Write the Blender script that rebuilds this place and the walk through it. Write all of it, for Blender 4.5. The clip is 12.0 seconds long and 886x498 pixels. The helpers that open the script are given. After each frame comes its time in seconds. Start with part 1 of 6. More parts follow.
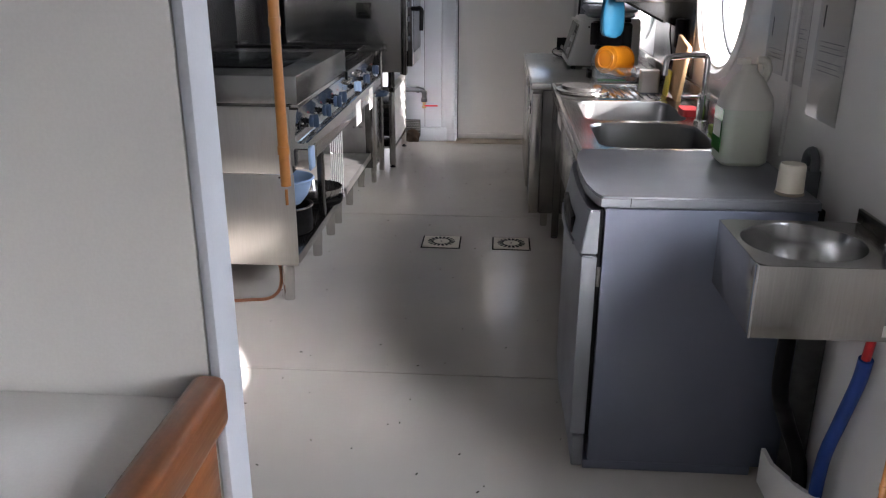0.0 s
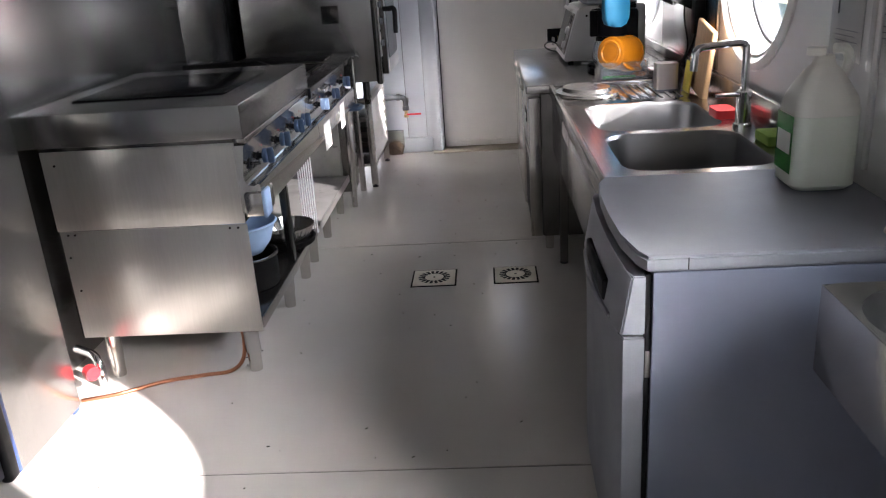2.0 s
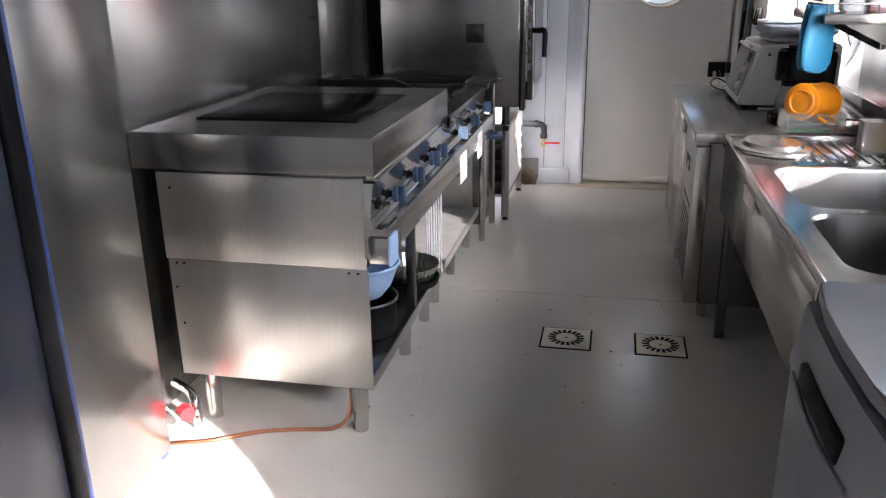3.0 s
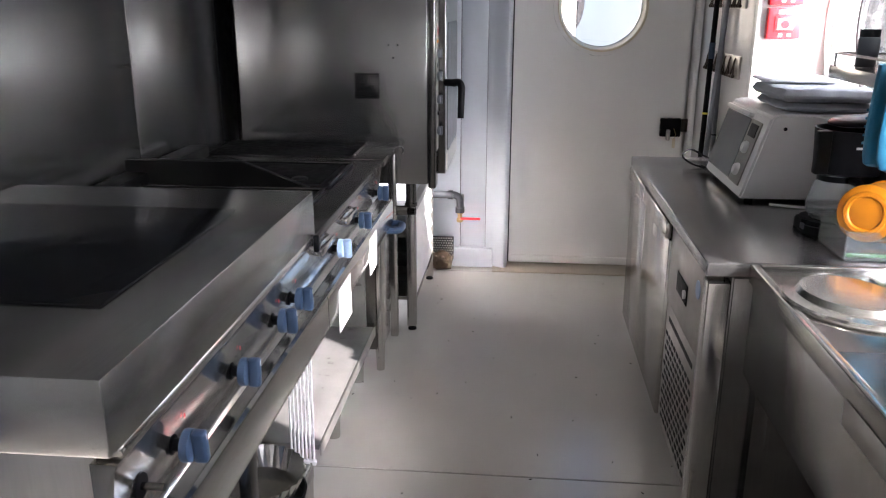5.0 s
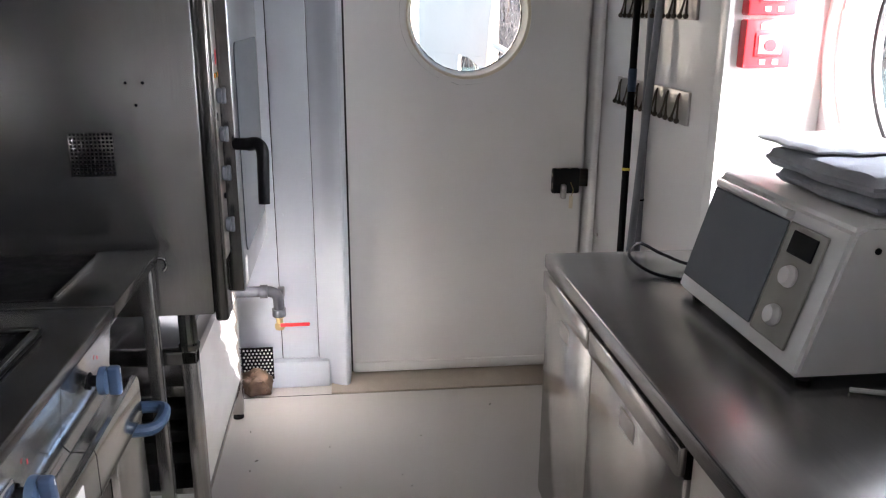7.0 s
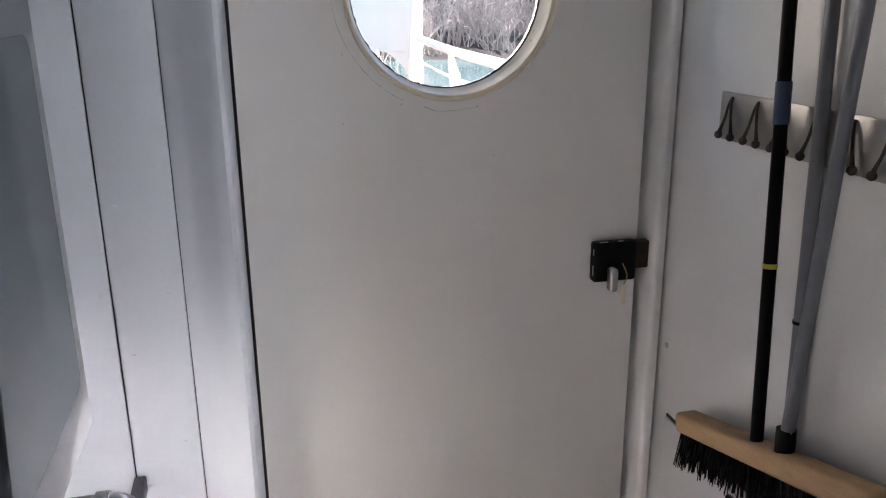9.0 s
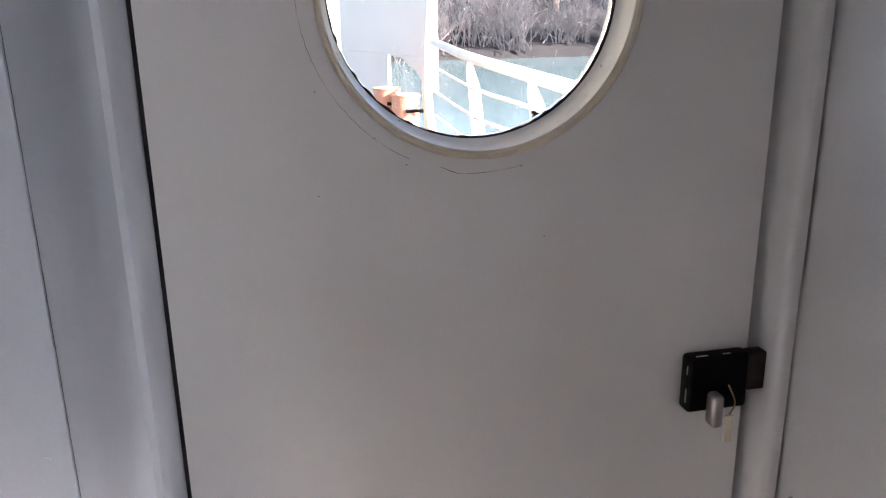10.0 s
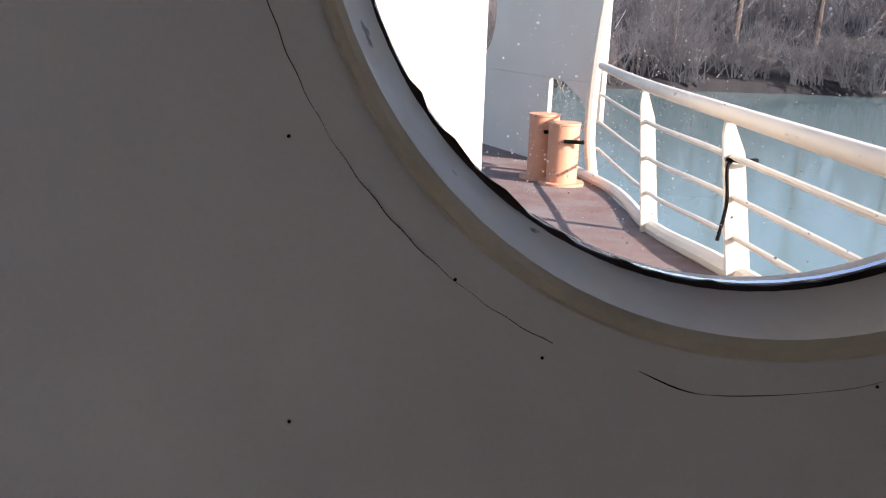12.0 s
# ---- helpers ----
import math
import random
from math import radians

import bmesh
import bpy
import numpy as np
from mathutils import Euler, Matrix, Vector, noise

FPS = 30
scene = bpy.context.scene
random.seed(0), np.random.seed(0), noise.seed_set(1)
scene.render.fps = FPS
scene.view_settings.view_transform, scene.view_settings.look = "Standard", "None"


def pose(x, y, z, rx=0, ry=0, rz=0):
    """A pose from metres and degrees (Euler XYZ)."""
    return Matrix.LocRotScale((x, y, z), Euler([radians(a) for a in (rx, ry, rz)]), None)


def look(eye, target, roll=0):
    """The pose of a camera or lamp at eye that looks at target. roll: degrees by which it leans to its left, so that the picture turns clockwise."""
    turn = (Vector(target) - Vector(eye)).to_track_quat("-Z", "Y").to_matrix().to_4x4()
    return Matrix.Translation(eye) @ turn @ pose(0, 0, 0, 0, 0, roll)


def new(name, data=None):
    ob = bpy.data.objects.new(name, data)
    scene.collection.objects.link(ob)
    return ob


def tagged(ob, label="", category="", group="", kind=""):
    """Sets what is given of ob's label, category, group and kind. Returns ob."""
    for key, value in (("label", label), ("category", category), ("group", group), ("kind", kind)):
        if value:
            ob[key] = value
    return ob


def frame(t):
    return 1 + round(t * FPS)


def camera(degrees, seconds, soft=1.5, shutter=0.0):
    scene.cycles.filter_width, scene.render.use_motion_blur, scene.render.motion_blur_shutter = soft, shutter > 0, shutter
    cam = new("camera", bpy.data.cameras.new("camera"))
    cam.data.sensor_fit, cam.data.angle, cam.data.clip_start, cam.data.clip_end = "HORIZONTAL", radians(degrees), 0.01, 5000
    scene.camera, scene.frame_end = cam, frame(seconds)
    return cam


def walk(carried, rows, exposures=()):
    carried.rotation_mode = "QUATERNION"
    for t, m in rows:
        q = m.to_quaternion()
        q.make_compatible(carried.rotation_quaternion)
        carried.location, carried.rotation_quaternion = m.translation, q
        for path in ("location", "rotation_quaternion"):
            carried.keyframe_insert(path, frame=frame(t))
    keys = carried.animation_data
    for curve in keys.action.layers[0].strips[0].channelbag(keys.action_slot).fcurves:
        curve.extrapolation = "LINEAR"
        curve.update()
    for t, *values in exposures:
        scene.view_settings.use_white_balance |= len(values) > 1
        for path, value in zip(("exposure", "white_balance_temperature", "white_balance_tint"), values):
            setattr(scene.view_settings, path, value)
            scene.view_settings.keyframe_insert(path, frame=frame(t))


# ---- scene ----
cam = camera(58.0, 12.0, 1.15)
PATH = [
    (0, (0.407, 2.198, 1.46), (0.276, 4.076, 0.785), 0.2),
    (0.2, (0.41, 2.282, 1.452), (0.46, 4.158, 0.759), -0.5),
    (0.5, (0.416, 2.381, 1.45), (0.574, 4.232, 0.71), -1.2),
    (1, (0.428, 2.606, 1.486), (0.493, 4.464, 0.75), -1.9),
    (1.5, (0.42, 2.762, 1.502), (0.356, 4.646, 0.835), -2.9),
    (2, (0.396, 2.848, 1.434), (0.269, 4.723, 0.749), -3.9),
    (2.5, (0.324, 3.019, 1.438), (-0.04, 4.867, 0.765), -3.6),
    (2.7, (0.296, 3.11, 1.447), (-0.117, 4.95, 0.782), -1.4),
    (4.3, (0.133, 4.071, 1.498), (-0.244, 5.942, 0.901), -0.0),
    (4.5, (0.132, 4.221, 1.484), (-0.159, 6.112, 0.901), -0.6),
    (5, (0.095, 4.574, 1.475), (-0.087, 6.477, 0.89), 0.1),
    (5.5, (0.089, 4.924, 1.463), (0.038, 6.837, 0.88), 0.7),
    (6, (0.082, 5.272, 1.456), (0.205, 7.179, 0.869), 1.2),
    (6.5, (0.059, 5.63, 1.467), (0.272, 7.536, 0.899), 0.2),
    (6.7, (0.063, 5.783, 1.478), (0.274, 7.688, 0.908), 0.2),
    (8.3, (0.044, 6.877, 1.433), (0.397, 8.767, 0.883), 2.1),
    (8.5, (0.079, 7.009, 1.406), (0.393, 8.903, 0.846), 2.2),
    (9, (0.081, 7.378, 1.437), (0.52, 9.239, 0.851), -0.5),
    (9.5, (0.116, 7.711, 1.443), (0.538, 9.575, 0.854), -1.1),
    (10, (0.212, 8.001, 1.45), (0.614, 9.87, 0.863), -0.9),
    (10.5, (0.243, 8.279, 1.406), (0.685, 10.145, 0.84), -1.1),
    (11, (0.313, 8.48, 1.406), (0.682, 10.363, 0.842), -1.2),
    (11.5, (0.364, 8.648, 1.383), (0.459, 10.561, 0.805), 1.6),
    (12, (0.344, 8.764, 1.387), (0.387, 10.69, 0.851), 1.8),
]
walk(cam, [(t, look(eye, target, roll)) for t, eye, target, roll in PATH],
     exposures=[(0, 2.3, 6350, 20), (1, 2.5, 6350, 20), (2.5, 2.55, 6350, 20), (4.5, 3.05, 6350, 20), (5.5, 3.05, 6350, 20), (6.5, 3.0, 6350, 20), (8.5, 2.8, 6350, 20), (9.0, 2.95, 6350, 21), (9.5, 2.95, 6350, 22),
                (10.5, 2.6, 6350, 26), (11.0, 2.25, 6400, 26), (11.5, 1.35, 6450, 26), (12, 1.5, 6450, 26)])

# ---- light ----
SUN = Vector((1.805, -1.165, 1.055)).normalized()
world = bpy.data.worlds.new("sky")
scene.world = world
world.use_nodes = True
wn = world.node_tree
sky = wn.nodes.new("ShaderNodeTexSky")
sky.sky_type, sky.sun_disc = "NISHITA", False
sky.sun_elevation = math.asin(SUN.z)
sky.sun_rotation = math.atan2(SUN.x, SUN.y)
wn.links.new(sky.outputs[0], wn.nodes["Background"].inputs[0])
wn.nodes["Background"].inputs[1].default_value = 0.10
sun = new("sun", bpy.data.lights.new("sun", "SUN"))
sun.data.energy, sun.data.angle, sun.data.color = 5.0, radians(0.53), (1.0, 0.955, 0.89)
sun.matrix_world = look(SUN * 30, (0, 0, 0))


def window_light(y, z, watts, north):
    """The sky's light, falling slantwise through a porthole of the side wall."""
    ob = new("window_light", bpy.data.lights.new("window_light", "AREA"))
    ob.data.shape, ob.data.size, ob.data.energy, ob.data.color = "DISK", 0.80, watts, (0.88, 0.95, 1.0)
    ob.matrix_world = look((1.70, y - 0.4 * north, z + 0.26), (1.70 - 0.80, y + 0.6 * north, z + 0.26 - 0.56))


for y, z, watts, north in ((1.48, 1.44, 2.6, 0.3), (3.55, 1.44, 5.5, 0.45), (5.77, 1.42, 9.5, 0.6), (7.64, 1.42, 3.5, 0.15)):
    window_light(y, z, watts, north)

# ---- helpers of this scene ----
ORIGIN = {}


def thing(name, loc, label, category, group="", kind=""):
    ob = new(name)
    ob.location = loc
    ORIGIN[ob] = Vector(loc)
    return tagged(ob, label, category, group, kind)


def part(name, bm, material, parent=None, label="", smooth=True):
    """Links a bmesh given in world metres as one mesh under its thing or part."""
    off = ORIGIN[parent] if parent else Vector((0, 0, 0))
    bmesh.ops.translate(bm, verts=bm.verts, vec=-off)
    bmesh.ops.recalc_face_normals(bm, faces=bm.faces)
    me = bpy.data.meshes.new(name)
    bm.to_mesh(me)
    bm.free()
    me.materials.append(material)
    if smooth:
        for p in me.polygons:
            p.use_smooth = True
        me.set_sharp_from_angle(angle=radians(35))
    ob = new(name, me)
    ORIGIN[ob] = off
    if parent:
        ob.parent = parent
    if label:
        ob["label"] = label
    return ob


def solo(name, bm, material, label, category, group="", kind=""):
    return tagged(part(name, bm, material), label, category, group, kind)


def B():
    return bmesh.new()


def box(bm, x0, x1, y0, y1, z0, z1, bev=0.0, seg=2, m=None):
    r = bmesh.ops.create_cube(bm, size=1, matrix=Matrix.LocRotScale(((x0 + x1) / 2, (y0 + y1) / 2, (z0 + z1) / 2), None, (x1 - x0, y1 - y0, z1 - z0)))
    vs = r["verts"]
    if bev:
        es = list({e for v in vs for e in v.link_edges})
        out = bmesh.ops.bevel(bm, geom=es, offset=bev, segments=seg, affect="EDGES", profile=0.5)
        vs = list({v for f in out["faces"] for v in f.verts} | {v for v in vs if v.is_valid})
        vs = list({w for v in vs for e in v.link_edges for w in e.verts} | set(vs))
    if m is not None:
        bmesh.ops.transform(bm, matrix=m, verts=vs)
    return bm


def rod(bm, a, b, r, n=16, r2=None):
    a, b = Vector(a), Vector(b)
    d = b - a
    m = Matrix.Translation((a + b) / 2) @ d.to_track_quat("Z", "Y").to_matrix().to_4x4()
    bmesh.ops.create_cone(bm, cap_ends=True, segments=n, radius1=r, radius2=r if r2 is None else r2, depth=d.length, matrix=m)
    return bm


def smooth_path(pts, n=8):
    pts = [Vector(p) for p in pts]
    out = []
    for i in range(len(pts) - 1):
        p0, p1, p2, p3 = pts[max(i - 1, 0)], pts[i], pts[i + 1], pts[min(i + 2, len(pts) - 1)]
        for k in range(n):
            t = k / n
            out.append(0.5 * ((2 * p1) + (p2 - p0) * t + (2 * p0 - 5 * p1 + 4 * p2 - p3) * t * t + (3 * p1 - p0 - 3 * p2 + p3) * t ** 3))
    return out + [pts[-1]]


def tube(bm, pts, r, n=10, sm=8):
    ps = smooth_path(pts, sm) if sm else [Vector(p) for p in pts]
    rings, up = [], Vector((0.13, 0.21, 0.97))
    for i, p in enumerate(ps):
        d = (ps[min(i + 1, len(ps) - 1)] - ps[max(i - 1, 0)]).normalized()
        u = d.cross(up)
        u = u.normalized() if u.length > 1e-4 else Vector((1, 0, 0))
        up = u.cross(d)
        rr = r(i / (len(ps) - 1)) if callable(r) else r
        rings.append([bm.verts.new(p + rr * (math.cos(2 * math.pi * k / n) * u + math.sin(2 * math.pi * k / n) * up)) for k in range(n)])
    for a, b in zip(rings, rings[1:]):
        for k in range(n):
            bm.faces.new((a[k], a[(k + 1) % n], b[(k + 1) % n], b[k]))
    bm.faces.new(rings[0]), bm.faces.new(rings[-1][::-1])
    return bm


def lathe(bm, prof, m=None, n=40, sx=1.0, closed=False):
    """Turns (radius, height) pairs about z, then places them by m."""
    m = m or Matrix()
    rings = [[bm.verts.new(m @ Vector((sx * r * math.cos(2 * math.pi * k / n), r * math.sin(2 * math.pi * k / n), z))) for k in range(n)] for r, z in prof]
    pairs = list(zip(rings, rings[1:])) + ([(rings[-1], rings[0])] if closed else [])
    for a, b in pairs:
        for k in range(n):
            bm.faces.new((a[k], a[(k + 1) % n], b[(k + 1) % n], b[k]))
    if not closed:
        if prof[0][0] > 1e-5:
            bm.faces.new(rings[0])
        if prof[-1][0] > 1e-5:
            bm.faces.new(rings[-1])
    bmesh.ops.remove_doubles(bm, verts=[v for ring in rings for v in ring], dist=1e-6)
    return bm


def extrude(bm, poly, axis, a, b):
    """A prism: the outline poly in the two other axes, drawn from a to b along the axis 0, 1 or 2."""
    def at(p, v):
        q = list(p)
        q.insert(axis, v)
        return bm.verts.new(q)
    lo, hi = [at(p, a) for p in poly], [at(p, b) for p in poly]
    bm.faces.new(lo), bm.faces.new(hi[::-1])
    n = len(poly)
    for k in range(n):
        bm.faces.new((lo[k], lo[(k + 1) % n], hi[(k + 1) % n], hi[k]))
    return bm


def rounded(x0, x1, y0, y1, r, n=6):
    pts = []
    for cx, cy, a0 in ((x1 - r, y1 - r, 0), (x0 + r, y1 - r, 90), (x0 + r, y0 + r, 180), (x1 - r, y0 + r, 270)):
        for k in range(n + 1):
            a = radians(a0 + 90 * k / n)
            pts.append((cx + r * math.cos(a), cy + r * math.sin(a)))
    return pts


def ring_cell(bm, axis, p0, p1, cu, cv, rad, half, n=64):
    """The square cell of a wall, from p0 to p1 in its thickness, with a round hole through it."""
    def at(u, v, p):
        q = [u, v]
        q.insert(axis, p)
        return bm.verts.new(q)
    loops = []
    for p in (p0, p1):
        inner, outer = [], []
        for k in range(n):
            a = 2 * math.pi * k / n
            c, s_ = math.cos(a), math.sin(a)
            f = half / max(abs(c), abs(s_))
            inner.append(at(cu + rad * c, cv + rad * s_, p))
            outer.append(at(cu + f * c, cv + f * s_, p))
        loops.append((inner, outer))
    (i0, o0), (i1, o1) = loops
    for k in range(n):
        j = (k + 1) % n
        bm.faces.new((i0[k], i0[j], o0[j], o0[k]))
        bm.faces.new((i1[k], o1[k], o1[j], i1[j]))
        bm.faces.new((i0[k], i1[k], i1[j], i0[j]))
        bm.faces.new((o0[k], o0[j], o1[j], o1[k]))


def holed_wall(bm, axis, p0, p1, u0, u1, v0, v1, holes, half):
    def put(a, b, c, d):
        if b - a > 1e-4 and d - c > 1e-4:
            lo, hi = [a, c], [b, d]
            lo.insert(axis, p0), hi.insert(axis, p1)
            box(bm, lo[0], hi[0], lo[1], hi[1], lo[2], hi[2])
    u = u0
    for cu, cv, rad in sorted(holes):
        put(u, cu - half, v0, v1)
        put(cu - half, cu + half, v0, cv - half)
        put(cu - half, cu + half, cv + half, v1)
        ring_cell(bm, axis, p0, p1, cu, cv, rad, half)
        u = cu + half
    put(u, u1, v0, v1)
    return bm


# ---- materials ----
def mat(name, a, b=None, rough=0.5, metal=0.0, scale=8.0, stretch=(1, 1, 1), spread=0.5, fine=0.0, fine_scale=300.0, bump=0.0, bump_scale=120.0,
        bump_stretch=(1, 1, 1), rough_var=0.1, grain=None, grain_amount=0.08, trans=0.0, ior=1.45, coat=0.0, spots=None, spot_at=0.72, spot_scale=20.0, emit=0.0, rand=0.0):
    m = bpy.data.materials.new(name)
    m.use_nodes = True
    nt = m.node_tree
    p = nt.nodes["Principled BSDF"]
    tc = nt.nodes.new("ShaderNodeTexCoord")

    def tex(sc, st, detail=4.0):
        mp = nt.nodes.new("ShaderNodeMapping")
        mp.inputs["Scale"].default_value = st
        nz = nt.nodes.new("ShaderNodeTexNoise")
        nz.inputs["Scale"].default_value, nz.inputs["Detail"].default_value = sc, detail
        nt.links.new(tc.outputs["Object"], mp.inputs[0])
        nt.links.new(mp.outputs[0], nz.inputs[0])
        return nz.outputs[0]

    def mix(kind, fac, c1, c2):
        mx = nt.nodes.new("ShaderNodeMix")
        mx.data_type, mx.blend_type = "RGBA", kind
        for sock, v in ((mx.inputs[0], fac), (mx.inputs[6], c1), (mx.inputs[7], c2)):
            if hasattr(v, "links"):
                nt.links.new(v, sock)
            else:
                sock.default_value = v
        return mx.outputs[2]

    def ramp(src, lo, hi, v0=0.0, v1=1.0):
        r = nt.nodes.new("ShaderNodeMapRange")
        r.interpolation_type = "SMOOTHERSTEP"
        r.inputs[1].default_value, r.inputs[2].default_value, r.inputs[3].default_value, r.inputs[4].default_value = lo, hi, v0, v1
        nt.links.new(src, r.inputs[0])
        return r.outputs[0]

    b = b or tuple(c * 0.88 for c in a)
    big = tex(scale, stretch)
    col = mix("MIX", ramp(big, 0.1, 0.9), (*a, 1), (*b, 1))
    if fine:
        f = ramp(tex(fine_scale, (1, 1, 1), 2.0), 0.3, 0.7, 1 - fine, 1 + fine)
        col = mix("MULTIPLY", 1.0, col, f)
    if grain:
        col = mix("MULTIPLY", 1.0, col, ramp(tex(40.0, grain, 3.0), 0.25, 0.75, 1 - grain_amount, 1 + grain_amount))
    if spots:
        col = mix("MIX", ramp(tex(spot_scale, (1, 1, 1), 5.0), spot_at, spot_at + 0.05), col, (*spots, 1))
    if rand:
        oi = nt.nodes.new("ShaderNodeObjectInfo")
        col = mix("MULTIPLY", 1.0, col, ramp(oi.outputs["Random"], 0, 1, 1 - rand, 1 + rand))
    nt.links.new(col, p.inputs["Base Color"])
    p.inputs["Metallic"].default_value = metal
    p.inputs["IOR"].default_value = ior
    r_lo, r_hi = max(rough - rough_var, 0.02), rough + rough_var
    if r_lo < 0.28 < r_hi:
        r_lo, r_hi = (0.285, r_hi + 0.02) if rough >= 0.27 else (r_lo, 0.262)
    nt.links.new(ramp(tex(scale * 2.3, stretch), 0.15, 0.85, r_lo, r_hi), p.inputs["Roughness"])
    if trans:
        p.inputs["Transmission Weight"].default_value = trans
    if coat:
        p.inputs["Coat Weight"].default_value = coat
        p.inputs["Coat Roughness"].default_value = 0.15
    if emit:
        p.inputs["Emission Strength"].default_value = emit
        p.inputs["Emission Color"].default_value = (*a, 1)
    if bump:
        bp = nt.nodes.new("ShaderNodeBump")
        bp.inputs["Strength"].default_value, bp.inputs["Distance"].default_value = bump, 0.002
        nt.links.new(tex(bump_scale, bump_stretch, 3.0), bp.inputs["Height"])
        nt.links.new(bp.outputs[0], p.inputs["Normal"])
    return m


STEEL = mat("brushed_steel", (0.56, 0.54, 0.51), (0.45, 0.435, 0.41), 0.19, 0.94, 3.0, (1, 1, 0.25), 0.6, bump=0.02, bump_scale=4, bump_stretch=(2, 2, 0.3), rough_var=0.06, grain=(6, 6, 0.3), grain_amount=0.05)
STEEL_H = mat("brushed_steel_flat", (0.36, 0.355, 0.345), (0.27, 0.266, 0.26), 0.235, 0.95, 4.0, (1, 0.3, 1), 0.6, rough_var=0.025, grain=(6, 0.3, 6), grain_amount=0.05)
# dark steel: worn tops, and shade painted into inner faces, shelves and ends
STEEL_D = mat("worn_or_shaded_steel", (0.18, 0.172, 0.163), (0.11, 0.106, 0.10), 0.21, 0.95, 5.0, (1, 1, 1), 0.6, rough_var=0.05, grain=(5, 5, 0.4), grain_amount=0.05)
STEEL_W = mat("steel_wall_sheet", (0.37, 0.36, 0.35), (0.23, 0.228, 0.225), 0.245, 0.95, 1.4, (1, 1.6, 0.15), 0.5, bump=0.05, bump_scale=2.6, bump_stretch=(1, 2.2, 0.2), rough_var=0.015, grain=(6, 6, 0.2), grain_amount=0.05)
STEEL_S = mat("satin_pressed_steel", (0.60, 0.585, 0.555), (0.44, 0.43, 0.41), 0.33, 0.95, 2.2, (1.6, 1, 0.2), 0.6, bump=0.09, bump_scale=3, bump_stretch=(2, 2, 0.25), rough_var=0.02, grain=(4, 4, 0.25), grain_amount=0.03)
DULL = mat("dull_stained_steel", (0.19, 0.187, 0.18), (0.12, 0.118, 0.112), 0.36, 0.55, 7.0, fine=0.06, spots=(0.08, 0.078, 0.074), spot_at=0.66, spot_scale=14, rough_var=0.05)
SLIDE = mat("pressed_tray_slide_steel", (0.88, 0.87, 0.84), (0.78, 0.77, 0.74), 0.42, 0.80, 6.0, rough_var=0.03)
PANEL = mat("polished_panel_steel", (0.60, 0.585, 0.56), (0.50, 0.49, 0.47), 0.135, 0.97, 4.0, (1, 0.3, 1), 0.6, rough_var=0.03, grain=(6, 0.3, 6), grain_amount=0.04)
# satin finish, with the shade inside the bowls put into its darker colour
BASIN = mat("shaded_satin_basin_steel", (0.25, 0.247, 0.243), (0.20, 0.198, 0.195), 0.36, 0.95, 4.0, rough_var=0.03)
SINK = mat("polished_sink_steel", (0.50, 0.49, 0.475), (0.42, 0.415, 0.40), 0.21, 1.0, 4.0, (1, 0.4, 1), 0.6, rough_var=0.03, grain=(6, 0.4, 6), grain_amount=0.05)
BURNT = mat("blackened_steel", (0.005, 0.0048, 0.0046), (0.0035, 0.0034, 0.0033), 0.32, 0.0, 6.0, (1, 1, 1), 0.6, rough_var=0.03, ior=1.28)
CHROME = mat("chrome", (0.78, 0.78, 0.78), None, 0.08, 1.0, rough_var=0.03)
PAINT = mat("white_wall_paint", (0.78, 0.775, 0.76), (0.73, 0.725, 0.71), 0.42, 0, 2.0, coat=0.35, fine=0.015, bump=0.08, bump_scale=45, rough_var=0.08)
# cool hull paint, its tone lowered to carry the far wall's shade
PAINT_B = mat("cool_shaded_hull_paint", (0.53, 0.562, 0.612), (0.48, 0.512, 0.56), 0.42, 0, 2.5, fine=0.015, bump=0.12, bump_scale=40, rough_var=0.08)
PAINT_DOOR = mat("white_door_paint", (0.84, 0.825, 0.80), (0.80, 0.785, 0.76), 0.40, 0, 1.8, fine=0.012, bump=0.10, bump_scale=35, spots=(0.42, 0.38, 0.33), spot_at=0.80, spot_scale=26, rough_var=0.08)
CREAM = mat("cream_rim_paint", (0.80, 0.72, 0.565), (0.68, 0.60, 0.46), 0.45, 0, 12.0, bump=0.35, bump_scale=60, spots=(0.22, 0.16, 0.11), spot_at=0.70, spot_scale=30)
RIM = mat("white_rim_paint", (0.80, 0.79, 0.76), (0.70, 0.68, 0.63), 0.35, 0, 9.0, bump=0.2, bump_scale=70)
FLOOR = mat("speckled_grey_vinyl", (0.55, 0.52, 0.475), (0.475, 0.45, 0.41), 0.225, 0, 1.6, fine=0.16, fine_scale=420, bump=0.05, bump_scale=260, rough_var=0.03, ior=1.52, spots=(0.30, 0.28, 0.25), spot_at=0.80, spot_scale=90)
WORN = mat("threshold_vinyl", (0.42, 0.36, 0.29), (0.34, 0.29, 0.23), 0.5, 0, 6.0, fine=0.08, bump=0.2)
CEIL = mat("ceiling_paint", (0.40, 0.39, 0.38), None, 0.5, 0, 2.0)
BLACK = mat("black_plastic", (0.004, 0.004, 0.005), (0.007, 0.007, 0.008), 0.40, 0, 9.0, ior=1.18)
RUBBER = mat("black_rubber", (0.02, 0.02, 0.022), (0.035, 0.034, 0.033), 0.7, 0, 20)
GREY_P = mat("grey_plastic", (0.095, 0.102, 0.115), (0.07, 0.077, 0.088), 0.42, 0, 10, bump=0.08)
PIPE_G = mat("dark_grey_pipe", (0.032, 0.034, 0.039), (0.024, 0.026, 0.03), 0.38, 0, 12)
POLE_G = mat("grey_pole_coating", (0.17, 0.18, 0.20), (0.14, 0.15, 0.165), 0.40, 0.2, 10)
